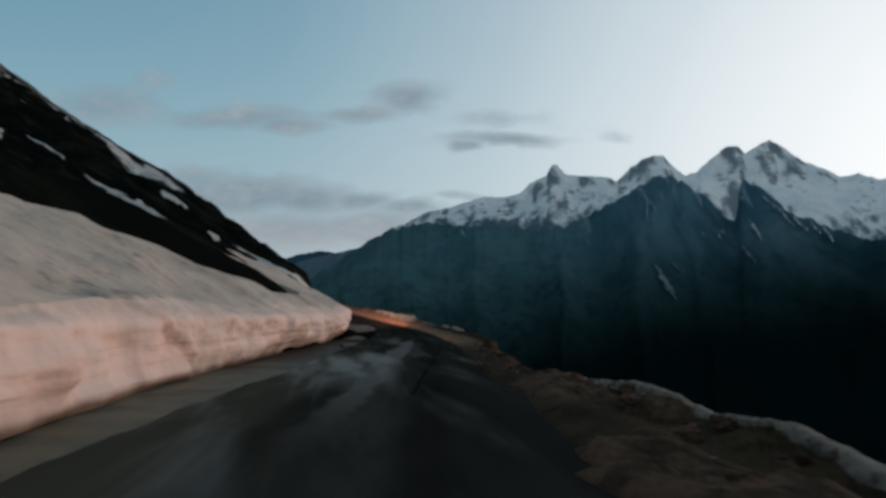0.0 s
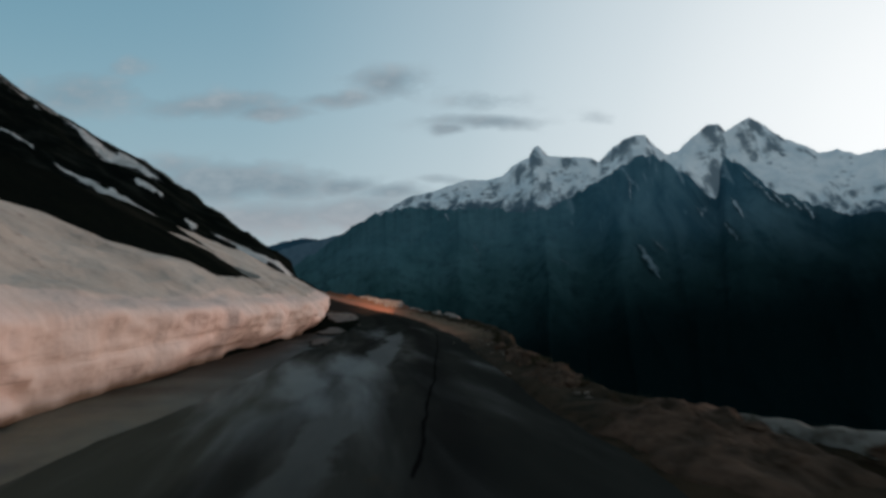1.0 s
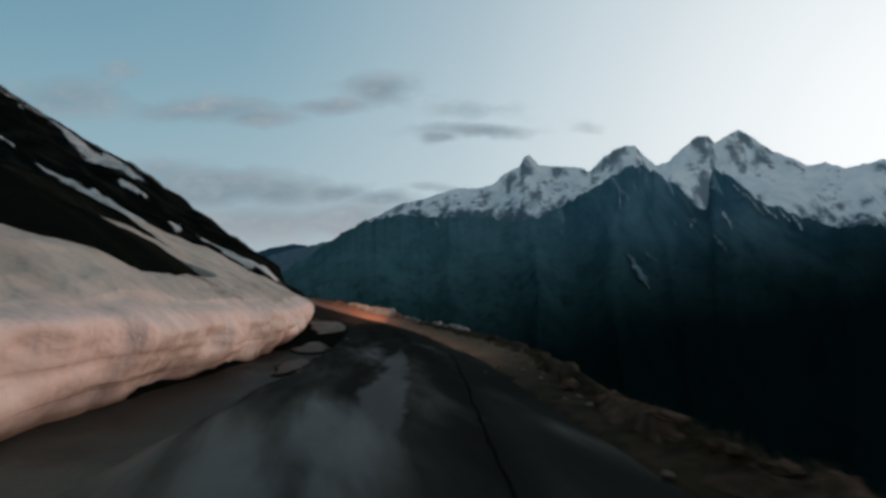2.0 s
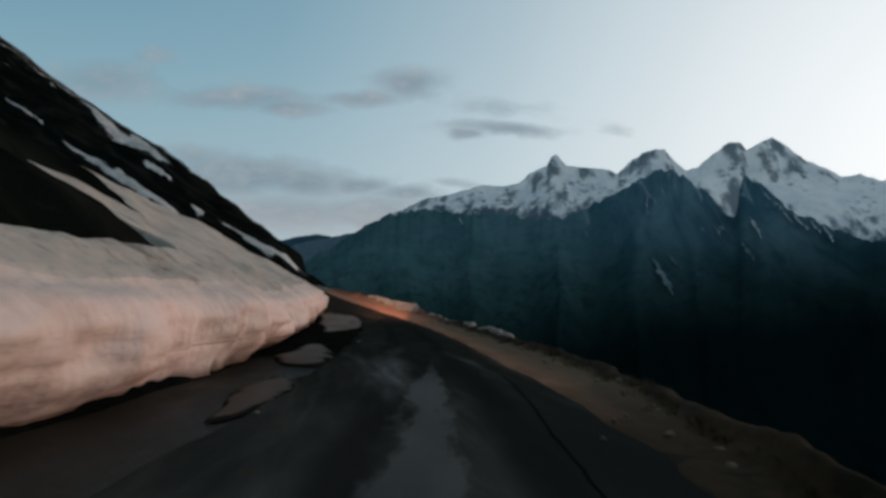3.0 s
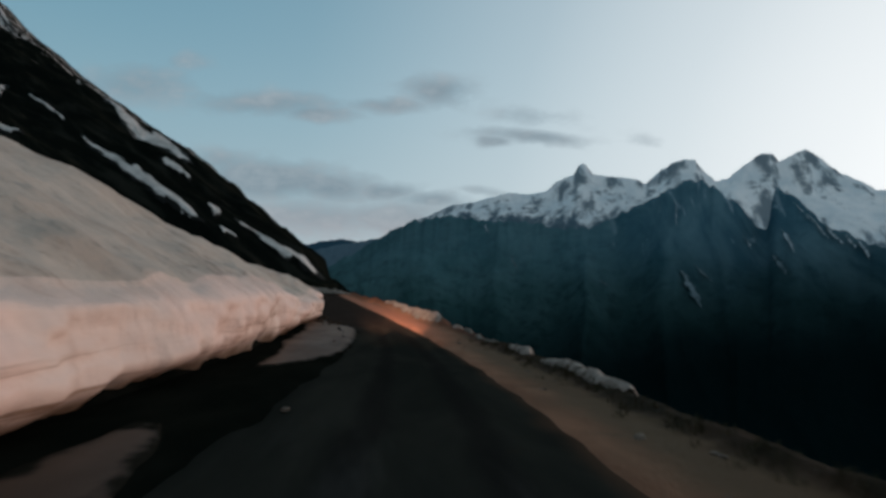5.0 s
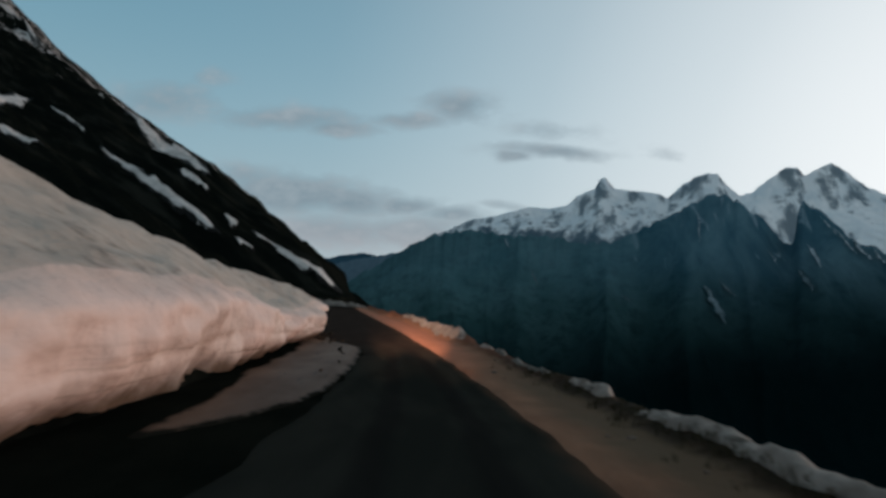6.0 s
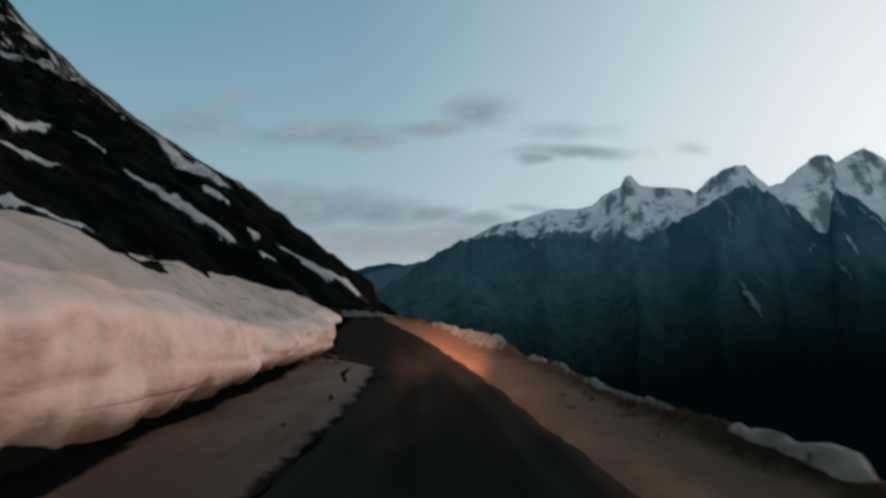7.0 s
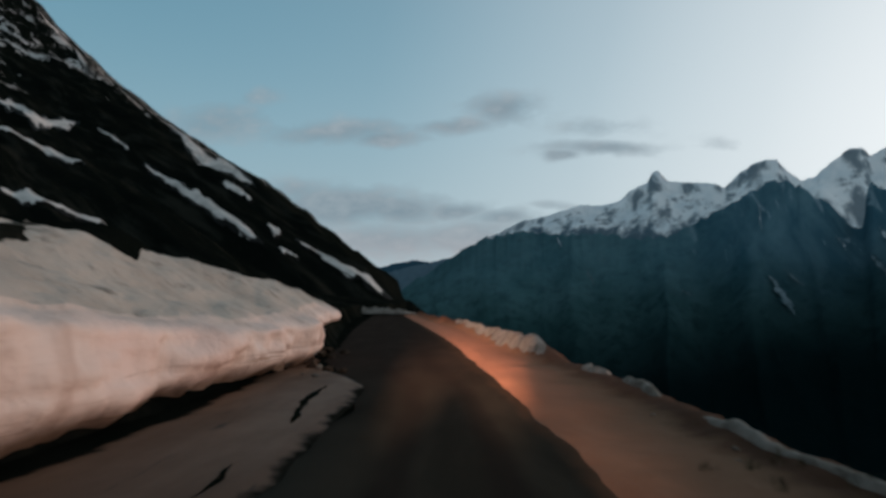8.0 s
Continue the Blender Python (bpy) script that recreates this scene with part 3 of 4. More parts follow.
def grid_mesh(name, X, Y, Z, mat, attrs=None, flip=False):
    rows, cols = X.shape
    co = np.stack([X, Y, Z], -1).reshape(-1, 3)
    idx = np.arange(rows * cols).reshape(rows, cols)
    quads = np.stack([idx[:-1, :-1], idx[:-1, 1:], idx[1:, 1:], idx[1:, :-1]], -1).reshape(-1, 4)
    if flip:
        quads = quads[:, ::-1]
    me = bpy.data.meshes.new(name)
    me.vertices.add(len(co))
    me.vertices.foreach_set("co", co.ravel())
    me.loops.add(quads.size)
    me.loops.foreach_set("vertex_index", quads.ravel().astype(np.int32))
    me.polygons.add(len(quads))
    me.polygons.foreach_set("loop_start", np.arange(0, quads.size, 4, dtype=np.int32))
    me.update(calc_edges=True)
    for key, values in (attrs or {}).items():
        me.attributes.new(key, "FLOAT", "POINT").data.foreach_set("value", np.asarray(values, np.float32).ravel())
    me.polygons.foreach_set("use_smooth", np.ones(len(quads), bool))
    me.validate()
    me.materials.append(mat)
    return me


def ground_z(x, y):
    """Bare ground: slope above the road, the shelf of the road, slope down to the valley."""
    u, w = wall_x(y) - x, x - outer_x(y)
    rough = fbm(x * 0.35, y * 0.35, 4, seed=3) * 0.35 * smooth(u, 0.5, 4)
    rise, top = hill_rise(np.clip(u, 0, None)), np.clip(depth(np.clip(y, -60, 80)), 1.2, None)
    # past the snowfield the slope flattens to a shelf behind the bank
    shelf_z = hill_rise(top) + 0.10 * np.clip(u - top, 0, None)
    rise = rise + (np.minimum(rise, shelf_z) - rise) * smooth(y, 44, 50)
    low = rise + rough - 0.45 * smooth(depth(y) * 0.92 - u, 0.0, 0.8) * (y < BANK_END - 0.5) * smooth(u, 0.3, 1.0)
    high = spur(x, y)
    gap = np.clip(0.5 + 0.5 * (high - low) / 3.0, 0, 1) * smooth(u, 0.5, 14)
    up = low + (np.maximum(high, low) - low) * gap
    drop = np.interp(np.clip(w, 0, None), [0, 0.5, 3, 40, 400, 900, 1400], [0, -0.25, -2.2, -32, -330, -640, -700])
    down = drop + fbm(x * 0.02, y * 0.02, 5, 0.55, seed=19) * 26 * smooth(w, 8, 160)
    shelf = -0.07 + 0 * x
    return grade(y) * (1 - smooth(w, 0, 500)) + np.where(u > 0, up, np.where(w > 0, shelf + down, shelf))


# ---- the ground: one sheet from the hillside to the valley floor ----
gy_axis = axis([(-220, -20, 40), (-20, 100, 261), (100, 200, 120), (200, 460, 130), (460, 1100, 120), (1100, 2000, 90), (2000, 2600, 20)])
off = axis([(-1300, -500, 70), (-500, -150, 110), (-150, -14, 110), (-14, 0, 60), (0, 1, 9), (1, 6, 14), (6, 60, 40), (60, 1500, 90)])
GY, OFF = np.meshgrid(gy_axis, off, indexing="ij")
shelf_w = outer_x(GY) - wall_x(GY)
GX = np.where(OFF <= 0, wall_x(GY) + OFF, np.where(OFF <= 1, wall_x(GY) + OFF * shelf_w, outer_x(GY) + OFF - 1))
ground = new("ground", grid_mesh("ground", GX, GY, ground_z(GX, GY), HILL))
tagged(ground, "dark alpine hillside of turf and rock streaked with old snow", "ground", kind="structure")


# ---- road, shoulders ----
def strip(name, lo, hi, y0, y1, step, cols, height, mat, label, category, kind="structure", ragged=0.0, seed=0):
    ys = np.arange(y0, y1, step)
    s = np.linspace(0, 1, cols)
    Y, S = np.meshgrid(ys, s, indexing="ij")
    a = lo(Y) + ragged * fbm(Y * 0.7, 0 * Y + 3.1, 5, 0.55, seed)
    b = hi(Y) + ragged * fbm(Y * 0.7, 0 * Y + 8.7, 5, 0.55, seed + 40)
    X = a + (b - a) * S
    ob = new(name, grid_mesh(name, X, Y, height(X, Y, S) + grade(Y), mat, {"across": S}))
    return tagged(ob, label, category, kind=kind)


def road_height(X, Y, S):
    crown = 0.02 * (1 - (2 * S - 1) ** 2)
    return crown + fbm(X * 0.8, Y * 0.3, 4, seed=23) * 0.018 - 0.03 * (np.minimum(S, 1 - S) < 0.004)


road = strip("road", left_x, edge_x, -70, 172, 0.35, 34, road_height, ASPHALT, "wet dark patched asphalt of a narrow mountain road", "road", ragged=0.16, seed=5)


def mud_height(X, Y, S):
    return -0.012 + fbm(X * 1.1, Y * 0.7, 5, 0.55, seed=29) * 0.03 + 0.06 * smooth(S, 0.25, 0.0) - 0.05 * smooth(S, 0.7, 1.0)


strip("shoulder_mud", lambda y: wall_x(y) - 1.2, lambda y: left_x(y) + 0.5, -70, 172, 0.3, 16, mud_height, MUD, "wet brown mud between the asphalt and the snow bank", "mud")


def verge_height(X, Y, S):
    flat = -0.06 + 0.085 * smooth(S, 0.08, 0.30) + fbm(X * 0.9, Y * 0.6, 5, 0.55, seed=31) * (0.03 + 0.05 * smooth(S, 0.4, 0.8)) * smooth(S, 0.12, 0.4)
    early = smooth(Y, 24, 12)
    lip = (0.13 + 0.13 * fbm(0 * X + 1.5, Y * 0.30, 3, 0.5, seed=37) + 0.08 * (1 - 0.85 * smooth(Y, 56, 70)) * fbm(X * 1.3, Y * 1.6, 4, 0.6, seed=38) - 0.06 * early) * np.exp(-((S - 0.86) / 0.10) ** 2)
    heap = early * 0.16 * np.clip(fbm(X * 0.55, Y * 0.45, 4, 0.55, seed=41) + 0.15, 0, None) * smooth(S, 0.05, 0.4)
    berm = 0.58 * smooth(Y, 68.5, 78.0) * (1 + 0.5 * fbm(0 * X, Y * 0.16, 3, 0.5, seed=43)) * np.exp(-((S - 0.82) / 0.12) ** 2)
    return flat + lip + heap + berm - 0.45 * smooth(S, 0.93, 1.0)


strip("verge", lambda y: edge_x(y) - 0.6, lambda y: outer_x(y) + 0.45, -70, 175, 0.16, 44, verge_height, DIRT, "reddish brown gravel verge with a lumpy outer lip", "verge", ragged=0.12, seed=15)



def tar_seam(points, width, seed):
    ys = np.linspace(points[0][1], points[-1][1], int((points[-1][1] - points[0][1]) / 0.12))
    mid = curve([p[1] for p in points], [p[0] for p in points])
    Y, C = np.meshgrid(ys, np.linspace(-1, 1, 3), indexing="ij")
    w = width * (0.7 + 0.8 * np.abs(fbm(Y * 1.3, 0 * Y, 4, 0.6, seed)))
    X = mid(Y) + 0.05 * fbm(Y * 0.9, 0 * Y + 3, 4, 0.55, seed + 1) + C * w / 2
    S = (X - left_x(Y)) / (edge_x(Y) - left_x(Y))
    ob = new("tar_seam", grid_mesh("tar_seam", X, Y, road_height(X, Y, S) + 0.004 + grade(Y), TAR))
    ob.parent = road
    tagged(ob, "black tar joint between two lanes of asphalt")


tar_seam([(-0.5, 11), (-0.38, 14.5), (-0.24, 20), (-0.12, 25.8), (-0.14, 30)], 0.04, 401)

# ---- snow bank cut by the plough ----


def bank():
    ys = np.arange(-64, BANK_END, 0.16)
    face, top = 26, 48
    Y, K = np.meshgrid(ys, np.arange(face + top + 1), indexing="ij")
    h = lip_z(Y)
    f = np.clip(K / face, 0, 1)
    g = np.clip((K - face) / top, 0, 1) ** 1.4
    d = np.clip(depth(Y), 1.2, None)
    lump = fbm(Y * 0.40, f * 1.3, 4, 0.5, seed=51) * 0.55 + fbm(Y * 1.3, f * 0.6, 3, 0.5, seed=55) * 0.26
    lump = lump + 0.20 * ridged(Y * 0.55, f * 0.30, 3, 0.5, seed=58) - 0.05 * smooth(0.05 - np.abs(f - 0.34 - 0.10 * fbm(Y * 0.15, 0 * Y, 3, seed=59)), 0, 0.05)
    under = 0.38 * (0.45 + 0.55 * smooth(Y, 18, 27)) * np.exp(-(f / 0.15) ** 2) * np.clip(0.85 + 0.7 * fbm(Y * 0.5, 0 * Y, 3, seed=57) + 0.45 * fbm(Y * 1.6, 0 * Y, 3, 0.55, seed=60), 0.25, 1.4)
    swell = np.sin(np.clip(f * 1.1, 0, 1) * math.pi * 0.85) ** 0.6
    out = 0.12 + 0.12 * np.sin(f * math.pi) - under + lump * swell - 0.50 * smooth(f, 0.66, 1.0) ** 2
    # a slanting step where one plough cut ends and the next begins
    out = out + (0.24 * smooth(Y - 14.6 + 3.2 * f, -0.12, 0.30) - 0.24) * (1 - smooth(Y, 15.0, 15.1)) * smooth(Y, 4, 10) * smooth(f, 0.05, 0.2) * (1 - 0.7 * smooth(f, 0.8, 1.0))
    # the far end is melted hollow underneath
    out = out - 1.7 * smooth(Y, 69.0, BANK_END) * (1 - smooth(f, 0.42, 0.64))
    u = -out + np.where(K > face, g * d, 0)
    # the crust on top runs back and thins out on the bare slope
    crust = h + 0.52 * g * d
    bare = hill_rise(np.clip(u, 0, None)) - 0.22
    blend = smooth(g, 0.80, 1.0)
    z = np.where(K <= face, h * (0.10 + 0.90 * f ** 0.95) - 0.10 * h * (1 - f) ** 3, crust * (1 - blend) + np.minimum(bare, crust) * blend)
    z = z + fbm(u * 0.7 + 4, Y * 0.35, 5, 0.52, seed=61) * 0.26 * smooth(f, 0.7, 1.0) * (1 - 0.6 * blend)
    z = np.maximum(z, -0.04)
    X = wall_x(Y) - u
    # ragged broken end of the bank
    Y = Y + smooth(Y, BANK_END - 1.2, BANK_END) * (0.9 * fbm(u * 1.2, z * 1.4, 4, 0.55, seed=63) - 0.25 * (1 - f))
    z = z + grade(Y)
    # brown foot dirt; the hollow end's shade is put into the same tint
    foot = np.maximum(1 - np.clip(z / (0.34 + 0.34 * smooth(Y, 24, 46)), 0, 1), smooth(Y, 68.5, 71.5) * (1 - smooth(f, 0.44, 0.66)))
    cut = np.where(K <= face, 1 - 0.55 * smooth(f, 0.6, 1.0), 0.45 * (1 - smooth(u, -0.1, 0.9)))
    cap = lambda a, b: np.concatenate([a, b], 0)
    X, Y, foot, cut = cap(X, 0 * X[-1:] + X[-1].min()), cap(Y, Y[-1:] - 0.3), cap(foot, foot[-1:]), cap(cut, cut[-1:])
    z = cap(z, np.minimum(z[-1:], z[-1, face]))
    ob = new("snow_bank", grid_mesh("snow_bank", X, Y, z, SNOW, {"foot": foot, "cut": cut}, flip=True))
    tagged(ob, "tall ploughed bank of dirty old snow with pinkish cut face", "snow bank", kind="structure")


bank()


# ---- low snow at the far bend ----
def heap(name, cx, cy, length, width, height, turn, seed, mat, label, category, group="", sink=0.05, zbase=None):
    n, k = 96, 34
    a = np.linspace(0, 2 * math.pi, n + 1)
    r = np.linspace(0, 1, k)
    A, R = np.meshgrid(a, r, indexing="ij")
    edge = 1 + 0.55 * fbm(np.cos(A) * 1.4 + seed, np.sin(A) * 1.4, 4, 0.6, seed)
    lx, ly = np.cos(A) * R * edge * width / 2, np.sin(A) * R * edge * length / 2
    c, s = math.cos(radians(turn)), math.sin(radians(turn))
    X, Y = cx + lx * c - ly * s, cy + lx * s + ly * c
    shape = np.clip(1 - R ** 2.6, 0, 1) ** 0.7
    lift = shape * height * (1 + 0.7 * fbm(lx * 0.9 + seed, ly * 0.9, 6, 0.62, seed + 3)) + shape * 0.30 * height * fbm(lx * 4.5, ly * 4.5 + seed, 4, 0.6, seed + 5)
    Z = (ground_z(X, Y) if zbase is None else zbase + grade(Y)) + lift - sink
    me = grid_mesh(name, X - cx, Y - cy, Z, mat, flip=True)
    ob = new(name, me)
    ob.location = (cx, cy, 0)
    return tagged(ob, label, category, group)


heap("snow_drift", -33.0, 166, 3.2, 18, 0.9, 6, 71, PATCH, "low strip of old snow at the far road bend", "snow", zbase=0.5)

# remnants of snow along the outer edge of the verge
def verge_snow(y0, y1, inset, width, height, mat, seed, cover=0.32, rough=1.0, fine=1.0):
    """A melting strip of snow along the outer lip: it shows where it still stands above the dirt."""
    n, k = int((y1 - y0) / 0.07), 30
    Y, C = np.meshgrid(np.linspace(y0, y1, n), np.linspace(-1.25, 1.25, k), indexing="ij")
    t = (Y - y0) / (y1 - y0)
    X = outer_x(Y) - inset + 0.16 * fbm(Y * 0.45, 0 * Y + 4, 4, 0.55, seed + 1) + C * width / 2
    left = cover + rough * (1.0 * fbm(X * 1.1, Y * 0.6 * fine + seed, 4, 0.6, seed) + 0.4 * fine * fbm(X * 4, Y * 3 * fine + seed, 3, 0.6, seed + 6)) - 0.75 * C ** 2 - 0.9 * np.abs(2 * t - 1) ** 6
    S = np.clip((X - edge_x(Y) + 0.6) / (outer_x(Y) - edge_x(Y) + 1.05), 0, 1)
    Z = verge_height(X, Y, S) + 0.02 + np.clip(left, -0.5, 0.6) * height * 2 + grade(Y)
    my = (y0 + y1) / 2
    mx = float(outer_x(my))
    ob = new("snow_remnant", grid_mesh("snow_remnant", X - mx, Y - my, Z, mat))
    ob.location = (mx, my, 0)
    return ob


for y0, y1, inset, wd, ht, seed, cover in ((1.0, 13.4, -0.06, 0.32, 0.045, 81, 0.60), (51.5, 58.5, 0.0, 0.20, 0.045, 86, 0.22), (60.5, 63.5, 0.0, 0.30, 0.07, 82, 0.45)):
    tagged(verge_snow(y0, y1, inset, wd, ht, GRIMY, seed, cover, 0.7), "thin dirty ridge of melting snow on the outer verge lip", "snow", "snow remnants on the verge")
for y0, y1, inset, wd, ht, seed in ((40.4, 46.0, -0.10, 0.60, 0.085, 83), (47.8, 50.5, -0.05, 0.36, 0.09, 85), (64.5, 67.0, 0.1, 0.36, 0.10, 87)):
    tagged(verge_snow(y0, y1, inset, wd, ht, PATCH, seed, 0.42, 0.85), "pale slab of leftover snow lying on the outer verge lip", "snow", "snow remnants on the verge")
tagged(verge_snow(69.3, 128.0, 0.42, 1.0, 0.10, PATCH, 88, 0.62, 0.5, 0.3), "long low ridge of old snow along the outer road edge", "snow", "snow remnants on the verge")


# ---- sheets of wet silt washed out from the bank ----
def silt(ys, left, right, seed, crisp=1.0):
    a, b = curve(ys, left), curve(ys, right)
    n = int((ys[-1] - ys[0]) / 0.12)
    Y, S = np.meshgrid(np.linspace(ys[0], ys[-1], n), np.linspace(0, 1, 12), indexing="ij")
    lo = a(Y) + 0.16 * fbm(Y * 0.6, 0 * Y + seed, 4, 0.55, seed)
    hi = b(Y) + 0.10 * fbm(Y * 0.5, 0 * Y + seed + 5, 4, 0.55, seed + 1)
    X = np.minimum(lo, hi) + np.abs(hi - lo) * S
    t = (Y - ys[0]) / (ys[-1] - ys[0])
    core = np.clip(1 - np.abs(2 * S - 1), 0, 1) * np.clip(6 * t, 0, 1) * np.clip(6 * (1 - t), 0, 1)
    core = np.clip(core * crisp, 0, 1)
    S_road = np.clip((X - left_x(Y)) / (edge_x(Y) - left_x(Y)), 0, 1)
    Z = np.where(X > left_x(Y), road_height(X, Y, np.clip(S_road, 0.02, 1)), 0.012) + 0.012 - 0.03 * (core < 0.01)
    ob = new("silt_sheet", grid_mesh("silt_sheet", X, Y, Z, SILT, {"core": core}))
    return tagged(ob, "thin sheet of wet brown silt spread on the asphalt", "silt", "silt sheets along the snow bank")


spill = silt([42.3, 43.4, 44.8, 47, 49.5, 52.5, 56.2, 60.5, 63, 65.2, 68], [-5.5, -5.6, -5.85, -6.25, -6.8, -7.3, -7.9, -8.8, -9.35, -9.75, -10.2], [-5.3, -4.95, -4.75, -4.65, -4.9, -5.15, -5.65, -6.4, -6.95, -8.2, -10.0], 91, 2.4)


def rill(points, width, seed):
    """A dark trickle of water cut into the silt."""
    ys = np.linspace(points[0][1], points[-1][1], 60)
    mid = curve([p[1] for p in points], [p[0] for p in points])
    Y, C = np.meshgrid(ys, np.linspace(-1, 1, 5), indexing="ij")
    t = (Y - ys[0]) / (ys[-1] - ys[0])
    w = width * np.clip(np.sin(t * math.pi), 0.05, 1) ** 0.6 * (1 + 0.9 * fbm(Y * 1.1, 0 * Y, 4, 0.6, seed))
    X = mid(Y) + 0.12 * fbm(Y * 0.8, 0 * Y + 3, 4, 0.55, seed + 1) + C * w / 2
    S = np.clip((X - left_x(Y)) / (edge_x(Y) - left_x(Y)), 0.02, 1)
    ob = new("water_rill", grid_mesh("water_rill", X, Y, np.where(X > left_x(Y), road_height(X, Y, S), 0.012) + 0.018 - 0.006 * np.abs(C), MUD))
    ob.parent = spill
    tagged(ob, "dark trickle of meltwater through the silt")


rill([(-6.32, 56.9), (-6.6, 58.13), (-6.99, 59.76), (-7.37, 61.72)], 0.13, 501)
rill([(-5.75, 53.3), (-5.81, 53.64), (-5.89, 54.06), (-5.94, 54.47)], 0.10, 503)
silt([30.6, 31.3, 32.3, 33.6, 35, 36.5], [-4.1, -4.5, -4.75, -4.8, -4.8, -4.85], [-3.65, -3.5, -3.5, -3.65, -4.05, -4.6], 92, 0.85)
silt([25.0, 25.8, 26.6, 27.6, 28.9], [-3.8, -3.85, -4.0, -4.1, -3.95], [-3.65, -3.5, -3.4, -3.35, -3.8], 93)


# ---- opposite mountains ----
# azimuth from the start of the walk and height angle of each summit and saddle
CREST_LINE = [(-30, 3.0), (-16, 3.0), (-10.6, 4.4), (-6.9, 5.25), (-4.1, 6.9), (-2.3, 7.84), (-1.1, 8.37), (0.6, 8.67), (3.4, 9.57), (5.3, 9.53), (6.5, 9.79), (7.2, 10.5), (8.8, 11.22), (9.2, 12.0), (9.6, 12.14), (10.4, 11.23), (12.7, 11.0), (13.9, 10.9),
              (14.6, 10.54), (15.4, 11.43), (16.8, 12.31), (17.6, 12.51), (18.3, 12.36), (18.9, 11.59), (19.8, 10.77), (20.7, 10.88), (22.3, 12.21), (23.1, 12.73), (23.9, 12.69), (24.3, 12.12), (24.9, 12.34), (26.1, 12.98), (26.9, 12.39),
              (28.2, 11.19), (29.7, 10.37), (30.7, 9.7), (31.8, 9.84), (33.1, 9.29), (35.5, 9.6), (38, 8.5), (42, 5), (48, 2.0), (62, 0)]
WOODED_LINE = [(-30, -6), (-16, -1.0), (-10.5, 2.95), (-7.8, 4.72), (-6.0, 5.99), (-4.1, 6.89), (-1.3, 7.3), (2.0, 7.15), (5.4, 7.16), (7.0, 6.73), (8.2, 6.67), (10.5, 6.81), (11.4, 7.38), (12.8, 8.14), (14.6, 8.92), (15.9, 9.83), (16.7, 10.04),
               (17.6, 10.7), (18.9, 10.68), (20.2, 9.77), (21.5, 8.86), (22.4, 7.8), (22.9, 7.1), (23.35, 6.85), (23.65, 7.5), (23.75, 8.6), (23.85, 9.5), (24.1, 10.05), (24.9, 9.64), (25.9, 8.76), (26.8, 7.89), (27.8, 7.03), (28.9, 6.59), (30.0, 6.16), (31.0, 5.53), (32.4, 4.92), (33.0, 5.03),
               (36, 5.0), (42, 2.5), (48, 0.5), (62, -2)]


